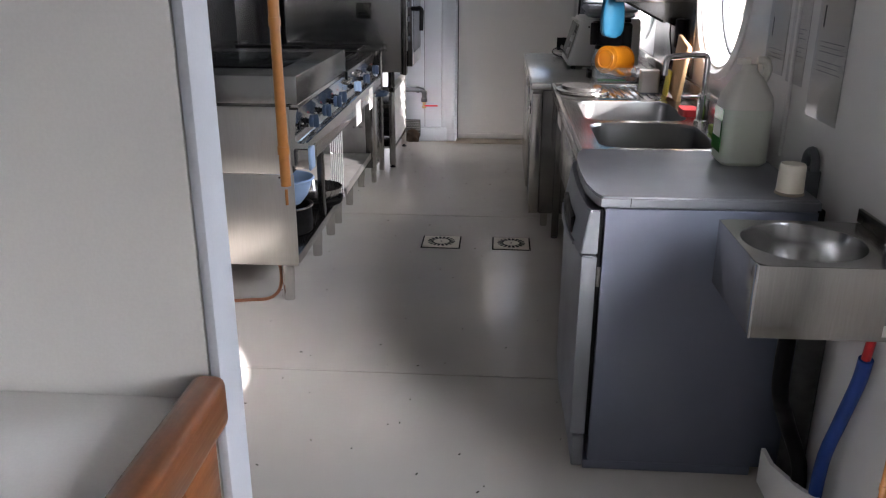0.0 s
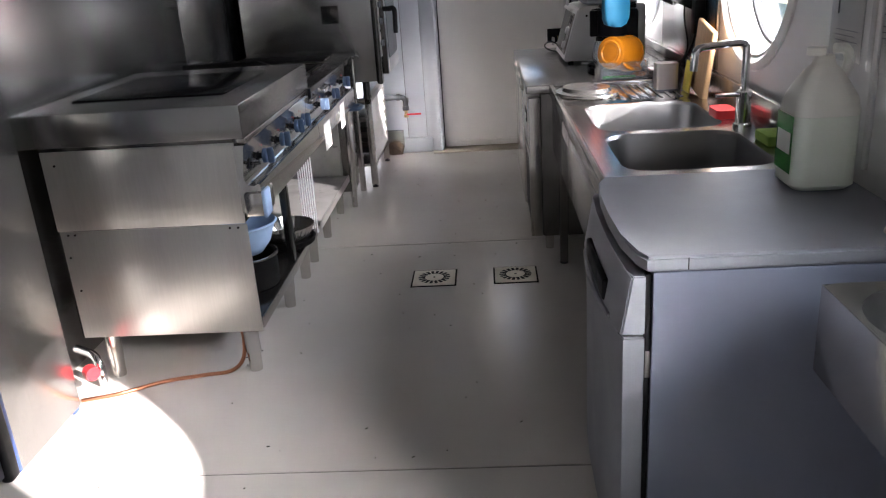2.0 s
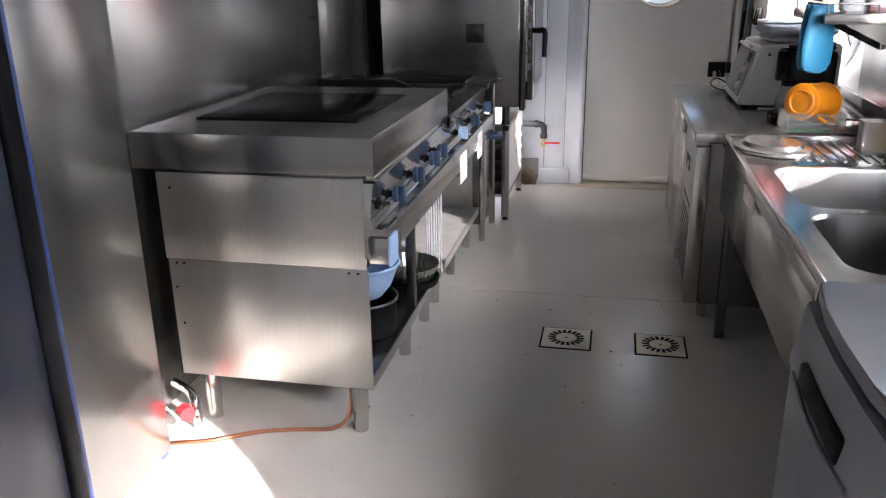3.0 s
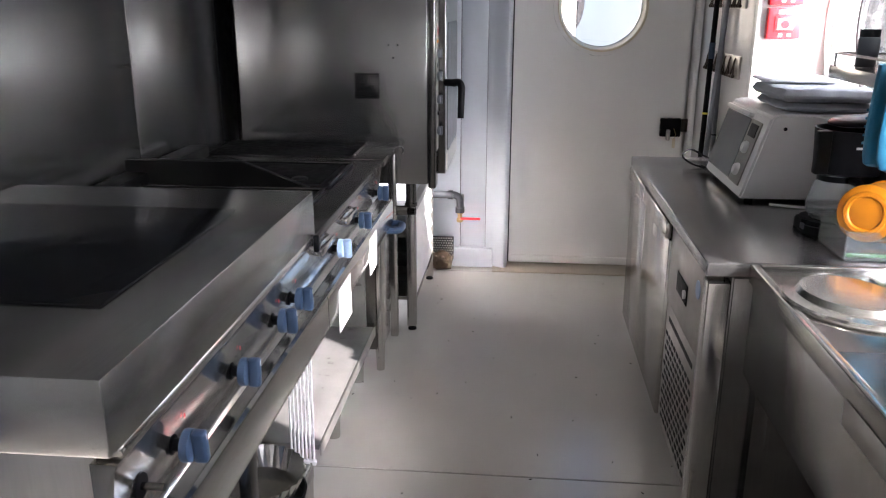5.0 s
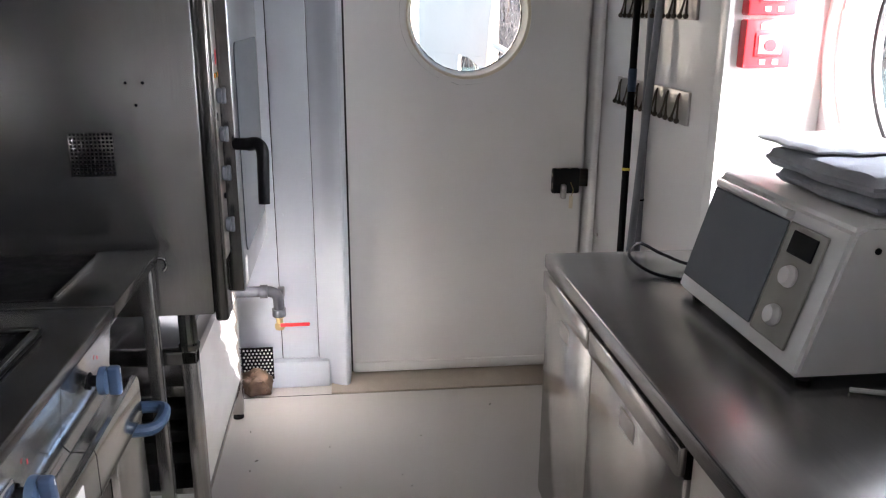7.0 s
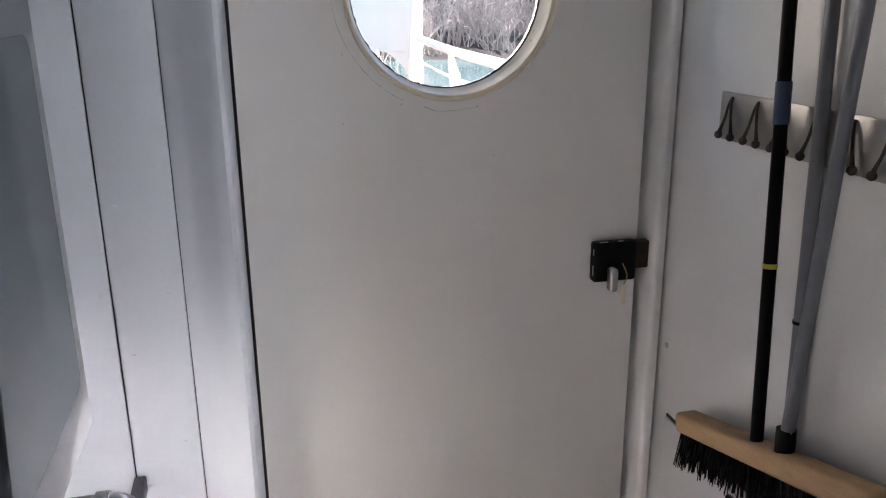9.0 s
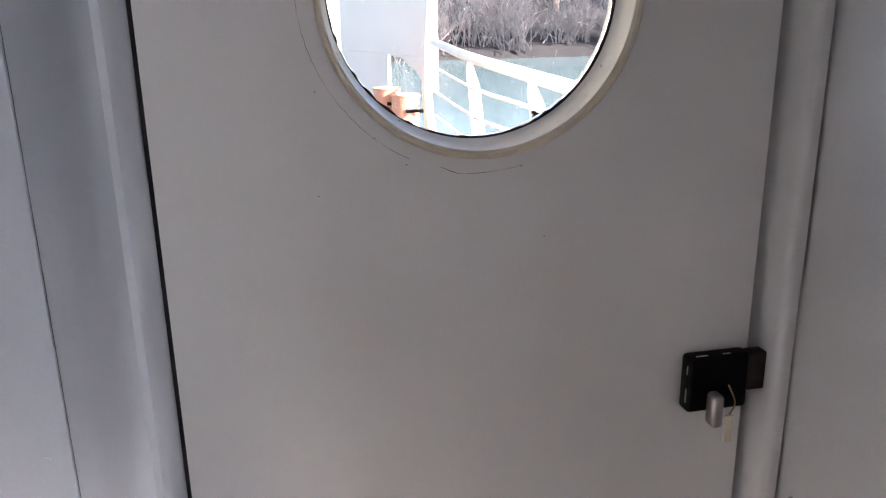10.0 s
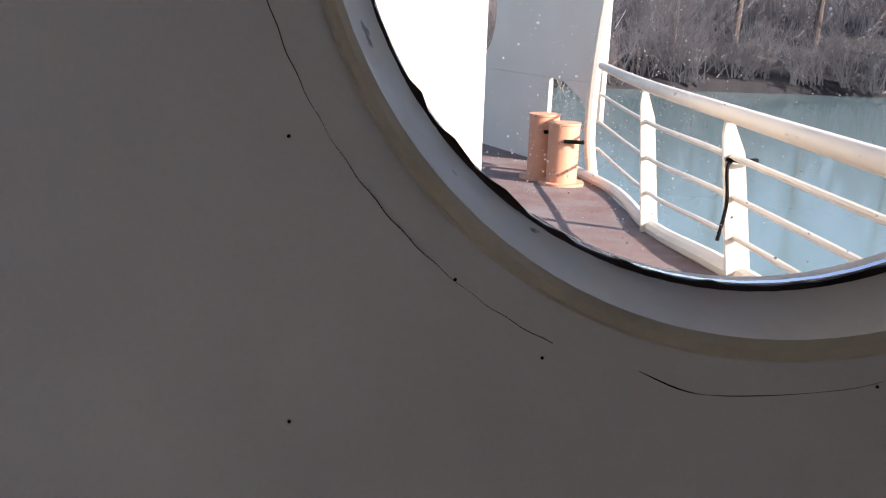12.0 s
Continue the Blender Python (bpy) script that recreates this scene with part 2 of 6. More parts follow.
BLUE_K = mat("blue_knob_plastic", (0.028, 0.054, 0.105), (0.021, 0.042, 0.082), 0.42, 0, 14)
BLUE_FILM = mat("blue_film", (0.03, 0.06, 0.20), (0.02, 0.04, 0.13), 0.4, 0, 10)
# steel with the reflection of dark surroundings put into its colour
BLUE_DARK = mat("dark_reflection_steel", (0.022, 0.028, 0.045), (0.016, 0.02, 0.034), 0.34, 0.3, 3.0, (1, 1, 0.3), fine=0.04, rough_var=0.08)
BLUE_PALE = mat("pale_blue_plastic", (0.30, 0.42, 0.60), (0.26, 0.37, 0.54), 0.38, 0, 8)
BLUE_MITT = mat("teal_silicone", (0.007, 0.125, 0.215), (0.007, 0.105, 0.18), 0.55, 0, 12, bump=0.2, bump_scale=90)
BLUE_HOSE = mat("blue_hose", (0.015, 0.06, 0.30), (0.012, 0.045, 0.22), 0.5, 0, 12)
RED = mat("red_plastic", (0.62, 0.02, 0.025), (0.50, 0.015, 0.02), 0.32, 0, 8)
ORANGE = mat("orange_plastic", (0.72, 0.24, 0.008), (0.62, 0.19, 0.006), 0.32, 0, 8)
YELLOW = mat("yellow_cloth", (0.75, 0.65, 0.10), (0.65, 0.54, 0.08), 0.9, 0, 30, bump=0.4)
GREEN = mat("green_scourer", (0.28, 0.42, 0.08), (0.20, 0.32, 0.06), 0.9, 0, 40, bump=0.5)
WHITE_P = mat("white_plastic", (0.78, 0.775, 0.76), (0.72, 0.715, 0.70), 0.33, 0, 5, bump=0.04)
DRAIN = mat("cream_drain_enamel", (0.76, 0.72, 0.62), (0.66, 0.61, 0.50), 0.4, 0, 14)
PAPER = mat("white_paper", (0.72, 0.70, 0.66), (0.68, 0.66, 0.62), 0.75, 0, 6)
INK = mat("grey_ink", (0.22, 0.22, 0.23), None, 0.8)
DUST = mat("pale_glass_dust", (0.95, 0.95, 0.93), None, 0.8, 0, trans=0.85, ior=1.25)
SEAL = mat("cracked_brown_sealant", (0.055, 0.034, 0.025), (0.022, 0.014, 0.011), 0.8, 0, 60, bump=0.4, bump_scale=200)
FOLDER = mat("clear_sleeve", (0.98, 0.98, 0.98), (0.96, 0.96, 0.96), 0.08, 0, trans=1.0, ior=1.3, rough_var=0.03)
DISH = mat("silver_dishwasher_paint", (0.18, 0.20, 0.255), (0.155, 0.174, 0.23), 0.42, 0.55, 2.5)
DISH_F = mat("silver_front", (0.235, 0.245, 0.27), (0.205, 0.215, 0.24), 0.46, 0.35, 3, rough_var=0.05, fine=0.02)
GLASSK = mat("black_ceramic_glass", (0.004, 0.004, 0.0045), (0.006, 0.006, 0.0065), 0.13, 0, 6, rough_var=0.03, ior=1.12)
DARK = mat("dark_grease", (0.006, 0.0057, 0.0056), (0.011, 0.0105, 0.010), 0.6, 0, 14, ior=1.1)
GLASS = mat("window_glass", (0.97, 0.985, 0.98), (0.95, 0.97, 0.965), 0.02, 0, 20, trans=1.0, ior=1.12, rough_var=0.012)
CLEARP = mat("clear_plastic", (0.94, 0.96, 0.96), (0.90, 0.93, 0.93), 0.1, 0, 12, trans=0.92, ior=1.3, rough_var=0.04)
JERRY = mat("milky_plastic", (0.84, 0.83, 0.76), (0.835, 0.825, 0.755), 0.35, 0, 3, trans=0.25, rough_var=0.02, ior=1.4)
LIQUID = mat("pale_green_liquid", (0.76, 0.81, 0.71), (0.755, 0.805, 0.705), 0.33, 0, 3, trans=0.25, rough_var=0.02)
SOAP = mat("green_soap", (0.05, 0.50, 0.06), (0.04, 0.42, 0.05), 0.12, 0, 8, trans=0.5)
WOOD = mat("varnished_wood", (0.24, 0.085, 0.028), (0.11, 0.036, 0.012), 0.28, 0, 9, (6, 0.5, 6), 0.6, 0.05, 200, 0.12, 80, (4, 0.3, 4), coat=0.4)
BOARD = mat("beech_board", (0.50, 0.30, 0.15), (0.38, 0.22, 0.10), 0.55, 0, 10, (6, 6, 0.6), 0.6, 0.05, 200, 0.1)
BROOM_W = mat("broom_wood", (0.52, 0.34, 0.18), (0.42, 0.26, 0.13), 0.6, 0, 10, (5, 0.6, 5), 0.6, 0.06, 240, 0.15)
BAMBOO = mat("bamboo", (0.46, 0.19, 0.04), (0.30, 0.11, 0.02), 0.35, 0, 8, (8, 8, 0.6), 0.6, 0.05, 200, 0.1, coat=0.2)
COPPER = mat("copper_pipe", (0.50, 0.22, 0.12), (0.36, 0.16, 0.09), 0.35, 1.0, 12)
BRASS = mat("brass", (0.55, 0.42, 0.20), (0.38, 0.30, 0.16), 0.35, 1.0, 12)
TEXTILE = mat("grey_quilted_cloth", (0.36, 0.375, 0.405), (0.30, 0.315, 0.345), 0.9, 0, 20, fine=0.1, fine_scale=600, bump=0.5, bump_scale=500)
TOWEL = mat("white_cloth", (0.64, 0.65, 0.67), (0.56, 0.57, 0.59), 0.9, 0, 20, bump=0.4, bump_scale=300)
BRONZE = mat("aged_hook_metal", (0.10, 0.083, 0.068), (0.05, 0.042, 0.035), 0.4, 1.0, 20)
PLATE = mat("hook_plate_metal", (0.50, 0.48, 0.45), (0.40, 0.38, 0.36), 0.35, 1.0, 6)
OVEN_DOOR = mat("satin_oven_door", (0.36, 0.37, 0.39), (0.30, 0.31, 0.33), 0.33, 0.92, 3.0, rough_var=0.03)
OVEN_GLASS = mat("grey_oven_glass", (0.035, 0.045, 0.052), (0.028, 0.036, 0.042), 0.10, 0, 2.0, rough_var=0.05, ior=1.35)
BEIGE = mat("beige_grey_plastic", (0.33, 0.32, 0.28), (0.29, 0.28, 0.25), 0.4, 0, 8)
SCREEN = mat("microwave_window", (0.14, 0.15, 0.16), (0.11, 0.12, 0.13), 0.12, 0, 4, rough_var=0.05)

# ---- structure ----
XR, XL, YD, CEILZ = 1.33, -1.25, 9.143, 2.25
PORTS = [(1.48, 1.44), (3.55, 1.44), (5.77, 1.42), (7.64, 1.42)]

bm = B()
box(bm, -2.2, 1.5, 0.3, 9.3, -0.12, -0.004)
floor = solo("floor", bm, FLOOR, "speckled warm grey vinyl floor with welded seams and scuffs", "floor", kind="structure")
y0 = 0.3
for y1 in (2.85, 4.862, 6.866, 8.955):
    part("vinyl_sheet", box(B(), -2.0, 1.40, y0 + 0.0034, y1 - 0.0034, -0.01, 0.0), FLOOR, floor)
    y0 = y1
part("seam_strip", box(B(), -1.3, XR, 6.862, 6.870, -0.009, -0.003), RUBBER, floor)
part("seam_strip", box(B(), -1.3, XR, 4.858, 4.866, -0.009, -0.003), RUBBER, floor)
part("edge_strip", box(B(), -0.9, 1.04, 8.951, 8.961, -0.009, -0.002), DARK, floor)
solo("threshold", box(B(), -0.0395, 0.999, 8.958, 9.16, -0.02, 0.005, 0.002), WORN, "worn beige threshold strip below the door", "threshold", kind="structure")

solo("wall_east", holed_wall(B(), 0, XR, XR + 0.11, 0.3, 9.4, -0.1, CEILZ + 0.1, [(y, z, 0.375) for y, z in PORTS], 0.48), PAINT,
     "white painted steel side wall with round portholes", "wall", kind="structure")
solo("wall_west", box(B(), XL - 0.14, XL - 0.03, 2.85, 9.4, -0.1, CEILZ + 0.1), PAINT, "white painted side wall behind the cooking line", "wall", kind="structure")
solo("wall_west_rear", box(B(), -1.9, -1.8, 0.3, 2.85, -0.1, CEILZ + 0.1), PAINT, "white painted wall of the entrance space", "wall", kind="structure")
solo("wall_south", box(B(), -2.0, 1.5, 0.2, 0.3, -0.1, CEILZ + 0.1), PAINT, "plain white painted wall closing the entrance space", "wall", kind="structure")
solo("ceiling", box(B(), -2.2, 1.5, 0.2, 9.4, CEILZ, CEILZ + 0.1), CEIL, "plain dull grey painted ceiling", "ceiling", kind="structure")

# entrance partition with its jamb, and the half-height bulkhead in front of it
solo("wall_partition_west", box(B(), -1.85, 0.138, 2.857, 2.914, 0, CEILZ, 0.004), PAINT, "white painted partition beside the entrance", "wall", kind="structure")
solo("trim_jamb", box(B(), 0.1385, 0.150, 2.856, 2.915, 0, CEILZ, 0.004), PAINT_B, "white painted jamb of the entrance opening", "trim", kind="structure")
solo("wall_partition_east", box(B(), 0.84, XR, 2.842, 2.93, 0, CEILZ, 0.006), PAINT, "white painted partition beside the entrance", "wall", kind="structure")
solo("half_wall", box(B(), -1.80, 0.123, 1.70, 2.855, 0, 1.066, 0.004), PAINT, "white half-height bulkhead with a flat grey-white top", "half wall", kind="structure")
rail = thing("handrail", (0.14, 2.3, 1.05), "varnished brown wooden handrail along the half wall", "handrail")
part("rail", box(B(), 0.124, 0.157, 1.70, 2.854, 1.040, 1.094, 0.010, 3), WOOD, rail)
part("bracket", box(B(), 0.124, 0.146, 2.76, 2.84, 0.90, 1.0395, 0.004), WOOD, rail, "dark red-brown wooden bracket")

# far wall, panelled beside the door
# panels beside the door hold the oven's shade in their paint colour
far = solo("wall_north", box(B(), XL - 0.03, -0.045, 9.105, 9.25, -0.01, CEILZ), PAINT_B, "cool white painted steel wall, toned down for shade, with vertical panel seams", "wall", kind="structure")
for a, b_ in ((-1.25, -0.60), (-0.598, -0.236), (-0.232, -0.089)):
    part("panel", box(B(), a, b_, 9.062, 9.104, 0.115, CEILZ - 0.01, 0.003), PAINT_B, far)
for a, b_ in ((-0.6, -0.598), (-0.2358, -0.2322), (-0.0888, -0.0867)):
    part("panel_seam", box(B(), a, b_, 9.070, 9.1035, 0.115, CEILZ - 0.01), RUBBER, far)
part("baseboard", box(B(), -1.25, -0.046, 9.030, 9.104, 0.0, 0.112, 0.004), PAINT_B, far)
for x, z in ((-0.205, 1.05), (-0.205, 0.72), (-0.255, 0.86), (-0.12, 0.5), (-0.205, 0.40), (-0.255, 1.25), (-0.12, 0.86)):
    part("rivet", rod(B(), (x, 9.0625, z), (x, 9.0585, z), 0.0045, 10), PAINT_B, far)
solo("wall_north_upper", box(B(), 1.0475, 1.50, 9.158, 9.25, 0, CEILZ), PAINT, "white painted wall beyond the door", "wall", kind="structure")
solo("wall_north_head", box(B(), -0.045, 1.047, 9.12, 9.25, 2.1015, CEILZ), PAINT, "white painted wall above the door", "wall", kind="structure")
prof = [(-0.0865, 9.1035), (-0.0865, 9.064), (-0.080, 9.061), (-0.062, 9.058), (-0.044, 9.051), (-0.026, 9.040), (-0.008, 9.029), (0.010, 9.021), (0.022, 9.019), (0.031, 9.024), (0.036, 9.036), (0.038, 9.050), (0.0425, 9.140), (0.0425, 9.20), (-0.0435, 9.20), (-0.0435, 9.1035)]
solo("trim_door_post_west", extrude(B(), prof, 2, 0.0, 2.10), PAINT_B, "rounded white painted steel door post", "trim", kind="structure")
# added black strip that paints the shadow between post and door
solo("trim_door_gap", box(B(), 0.0428, 0.0498, 9.150, 9.20, 0, 2.06), RUBBER, "black strip standing for the shadow in the door's hinge-side gap", "trim", kind="structure")
solo("trim_door_stop", box(B(), 0.9985, 1.0195, 9.186, 9.20, 0.006, 2.06), PAINT, "painted door stop set back behind the latch edge", "trim", kind="structure")
solo("trim_door_post_east", extrude(B(), [(1.020, 9.20), (1.020, 9.102), (1.022, 9.093), (1.027, 9.087), (1.033, 9.085), (1.046, 9.085), (1.046, 9.20)], 2, 0.0, 2.10), PAINT, "white painted steel door post", "trim", kind="structure")

# closet that steps in beside the door
closet = solo("wall_closet", box(B(), 1.052, XR, 8.062, 9.157, 0.0, CEILZ, 0.004), PAINT, "white painted closet wall with a dark corner seam", "wall", kind="structure")
part("corner_strip", box(B(), 1.040, 1.056, 8.052, 8.105, 0.0, CEILZ, 0.003), PAINT, closet)
part("seam", box(B(), 1.0475, 1.0517, 8.106, 8.112, 0.4, CEILZ), RUBBER, closet)
part("screw_cover", rod(B(), (1.053, 9.048, 0.613), (1.048, 9.048, 0.613), 0.007, 12), PLATE, closet)
part("hatch", box(B(), 1.044, 1.0515, 8.12, 9.02, 0.02, 0.43, 0.003), PAINT, closet)
part("hatch_seam", box(B(), 1.0485, 1.0517, 8.12, 9.02, 0.431, 0.437), RUBBER, closet)
part("hatch_pull", box(B(), 1.030, 1.0435, 8.60, 8.72, 0.375, 0.400, 0.005, 2), BLACK, closet)

# ---- the far door with its round window ----
CX, CZ, R_IN, R_OUT = 0.518, 1.472, 0.216, 0.239
door = thing("door_1", (0.05, YD, 0.03), "closed white painted steel door with a round window", "door", kind="structure")
leaf = part("leaf", holed_wall(B(), 1, YD, YD + 0.055, 0.050, 0.998, 0.012, 2.05, [(CX, CZ, R_OUT - 0.006)], 0.30), PAINT_DOOR, door)
mw = Matrix.Translation((CX, YD, CZ)) @ Matrix.Rotation(radians(90), 4, "X")
bm = lathe(B(), [(R_OUT + 0.003, -0.001), (R_OUT + 0.002, 0.006), (R_OUT - 0.001, 0.011), (R_OUT - 0.006, 0.012), (R_OUT - 0.010, 0.009), (R_IN + 0.007, -0.018), (R_IN + 0.002, -0.028), (R_IN, -0.032), (R_IN, -0.050), (R_OUT + 0.003, -0.050)], mw, 96, closed=True)
for v in bm.verts:
    # the rim sits slightly off the centre of the pane
    f = max(0.0, math.hypot(v.co.x - CX, v.co.z - CZ) - R_IN) / (R_OUT - R_IN)
    v.co.x += 0.006 * f
    v.co.z -= 0.003 * f
part("window_rim", bm, CREAM, door, "cream painted rim with chipped edges")
bm = B()
rng = random.Random(2)
n = 140
rings = []
for prof_r, prof_z in ((0.0015, -0.0285), (-0.004, -0.0305), (-0.004, -0.034), (0.0015, -0.034)):
    rings.append([])
for k in range(n):
    a = 2 * math.pi * k / n
    j = rng.uniform(0.2, 1.0) ** 2 * (1.0 if math.sin(a) > -0.2 or rng.random() < 0.8 else 0.3)
    for ring, (dr, dz) in zip(rings, ((0.002, -0.0285), (-0.0035 * j, -0.0305), (-0.0035 * j, -0.0335), (0.002, -0.0335))):
        ring.append(bm.verts.new(mw @ Vector(((R_IN + dr) * math.cos(a), (R_IN + dr) * math.sin(a), dz))))
for q in range(4):
    for k in range(n):
        bm.faces.new((rings[q][k], rings[q][(k + 1) % n], rings[(q + 1) % 4][(k + 1) % n], rings[(q + 1) % 4][k]))
part("window_seal", bm, SEAL, door, "dark cracked sealant")
gl = part("glass_pane", rod(B(), (CX, YD + 0.034, CZ), (CX, YD + 0.039, CZ), R_IN - 0.001, 64), GLASS, door)
gl.visible_shadow = False
bm = B()
rng = random.Random(77)
for k in range(150):
    a, rr = rng.uniform(0, 6.283), R_IN * 0.96 * math.sqrt(rng.random())
    x, z, r_ = CX + rr * math.cos(a), CZ + rr * math.sin(a), 0.0003 + 0.0008 * rng.random() ** 4
    rod(bm, (x, YD + 0.0339, z), (x, YD + 0.0336, z), r_, 6)
for k in range(9):
    a, rr = rng.uniform(0, 6.283), R_IN * 0.8 * math.sqrt(rng.random())
    x, z, d_ = CX + rr * math.cos(a), CZ + rr * math.sin(a), rng.uniform(-0.03, 0.03)
    rod(bm, (x, YD + 0.0338, z), (x + d_, YD + 0.0338, z - rng.uniform(0.005, 0.04)), 0.0002, 4)
for k in range(800):
    x, z, r_ = CX + rng.gauss(-0.10, 0.055), CZ + rng.gauss(-0.15, 0.045), 0.0002 + 0.0005 * rng.random() ** 3
    if math.hypot(x - CX, z - CZ) < R_IN * 0.96:
        rod(bm, (x, YD + 0.0339, z), (x, YD + 0.0336, z), r_, 5)
part("dust_specks", bm, DUST, door, "dried splashes and scratches on the glass", False)
part("drip_strip", box(B(), 0.052, 0.996, YD - 0.016, YD - 0.0005, 0.008, 0.052, 0.006), PAINT_DOOR, door)
# hairline crack of old paint round the window
pts = []
for k in range(60):
    a = radians(166 + k * 1.35)
    rr = 0.2595 + 0.0004 * math.sin(k * 1.7) + 0.003 * max(0, k - 40) / 20
    pts.append((CX + rr * math.cos(a), YD - 0.0001, CZ + rr * math.sin(a)))
part("paint_crack", tube(B(), pts, lambda t: 0.00008 + 0.00018 * abs(math.sin(11 * t)), 5, 2), DARK, door, "dark hairline crack in the paint")
part("paint_crack", tube(B(), [(0.455, YD - 0.0001, 1.219), (0.478, YD - 0.0001, 1.209), (0.497, YD - 0.0001, 1.206), (0.53, YD - 0.0001, 1.207), (0.565, YD - 0.0001, 1.211), (0.584, YD - 0.0001, 1.216)], lambda t: 0.0001 + 0.0004 * abs(math.sin(9 * t)) * (1 - t), 5, 4), DARK, door, "dark hairline crack in the paint")
for x, z in ((0.359, 1.266), (0.534, 1.229), (0.737, 1.349), (0.581, 1.213), (0.405, 1.225), (0.275, 1.186), (0.278, 1.335), (0.546, 1.230), (0.62, 1.10)):
    part("paint_chip", rod(B(), (x, YD + 0.001, z), (x, YD - 0.0006, z), 0.0009, 8), DARK, door)
lock = part("lock", box(B(), 0.872, 0.985, YD - 0.034, YD - 0.0005, 0.772, 0.874, 0.008, 3), BLACK, door, "black rim lock with worn white edges")
for a in ((0.8715, 0.8723, 0.790, 0.816), (0.8715, 0.8722, 0.842, 0.858), (0.886, 0.908, 0.8737, 0.8744), (0.936, 0.950, 0.8737, 0.8744)):
    part("worn_edge", box(B(), a[0], a[1], YD - 0.0270, YD - 0.0235, a[2], a[3], 0.0002), CREAM, lock, "paint worn to pale metal")
part("latch_keep", box(B(), 0.986, 1.0195, YD - 0.028, YD - 0.002, 0.80, 0.87, 0.003), BRONZE, lock, "dull brown metal latch keep")
part("knob", box(B(), 0.903, 0.924, YD - 0.066, YD - 0.036, 0.755, 0.815, 0.008, 3), PLATE, lock, "worn metal thumb turn")
part("key_ring", tube(B(), [(0.945, YD - 0.037, 0.82), (0.955, YD - 0.045, 0.79), (0.95, YD - 0.04, 0.765)], 0.0015, 6), BRASS, lock)
part("key_tag", box(B(), 0.941, 0.957, YD - 0.043, YD - 0.038, 0.712, 0.764, 0.002), CREAM, lock, "cream plastic key tag")

# ---- portholes ----
for i, (py, pz) in enumerate(PORTS):
    m = Matrix.Translation((XR, py, pz)) @ Matrix.Rotation(radians(-90), 4, "Y")
    w = thing("window_%d" % (i + 1), (XR, py, pz), "large round porthole with a white painted steel rim", "window", kind="structure")
    part("window_frame", lathe(B(), [(0.375, -0.003), (0.430, -0.001), (0.430, 0.008), (0.420, 0.016), (0.404, 0.018), (0.388, 0.004), (0.360, -0.070), (0.350, -0.092), (0.350, -0.108), (0.376, -0.108)], m, 80, closed=True), RIM, w)
    part("gasket", lathe(B(), [(0.353, -0.080), (0.345, -0.083), (0.345, -0.098), (0.352, -0.100)], m, 80, closed=True), RUBBER, w)
    g = part("glass_pane", rod(B(), (XR + 0.088, py, pz), (XR + 0.094, py, pz), 0.3495, 64), GLASS, w)
    g.visible_shadow = False
    for k in range(12):
        a = 2 * math.pi * (k + 0.5) / 12
        part("bolt", rod(B(), (XR - 0.0175, py + 0.412 * math.cos(a), pz + 0.412 * math.sin(a)), (XR - 0.013, py + 0.412 * math.cos(a), pz + 0.412 * math.sin(a)), 0.006, 8), RIM, w)

# ---- stainless lining of the west wall ----
lin = thing("splashback", (XL, 6.7, 1.0), "tall brushed stainless sheets lining the wall behind the stoves", "wall panel", kind="structure")
for a, b_ in ((5.30, 7.285), (7.290, 8.10), (8.30, 9.05)):
    part("steel_sheet", box(B(), XL - 0.03, XL, a, b_, 0.0 if a > 7.71 else 0.02, CEILZ - 0.002, 0.003), STEEL_W, lin)
part("joint_strip", box(B(), XL - 0.025, XL + 0.004, 8.102, 8.298, 0.02, CEILZ - 0.002, 0.004), BLACK, lin, "dark vertical joint strip")
for y, z in ((7.26, 1.27), (7.31, 1.27), (7.26, 1.75), (7.31, 0.98)):
    part("rivet", rod(B(), (XL - 0.001, y, z), (XL + 0.004, y, z), 0.006, 10), STEEL_D, lin)

# ---- tall steel cupboards at the entrance side ----
tall = thing("tall_fridge", (-1.4, 4.6, 0), "tall brushed stainless refrigerator with dark gasket and blue edge film", "refrigerator")
part("body", box(B(), -1.215, -1.130, 4.10, 5.275, 0.06, 2.10, 0.004), STEEL, tall)
part("door", box(B(), -1.126, -1.100, 4.888, 5.278, 0.015, 2.09, 0.003), STEEL_W, tall)
# near door painted dark for the gloom that its steel mirrors
part("door", box(B(), -1.126, -1.100, 4.105, 4.806, 0.05, 2.09, 0.004), BLUE_DARK, tall)
part("gasket", box(B(), -1.127, -1.086, 4.810, 4.868, 0.02, 2.09, 0.016, 4), BLACK, tall, "black rubber door gasket")
part("film_edge", box(B(), -1.126, -1.096, 4.872, 4.886, 0.02, 2.09, 0.002), BLUE_FILM, tall, "dark blue protective film edge")
part("foot", box(B(), -1.125, -1.105, 5.235, 5.272, 0.0, 0.0145, 0.002), BLUE_FILM, tall)
part("foot", box(B(), -1.21, -1.14, 4.12, 4.18, 0.0, 0.06, 0.004), RUBBER, tall)

# ---- cooking line ----
GAP = 0.002


def leg(parent, x, y, top, r=0.022):
    part("leg", lathe(B(), [(r * 0.86, 0.0), (r * 0.9, 0.06), (r * 0.92, 0.072), (r, 0.076), (r, top)], Matrix.Translation((x, y, 0)), 20), STEEL, parent)


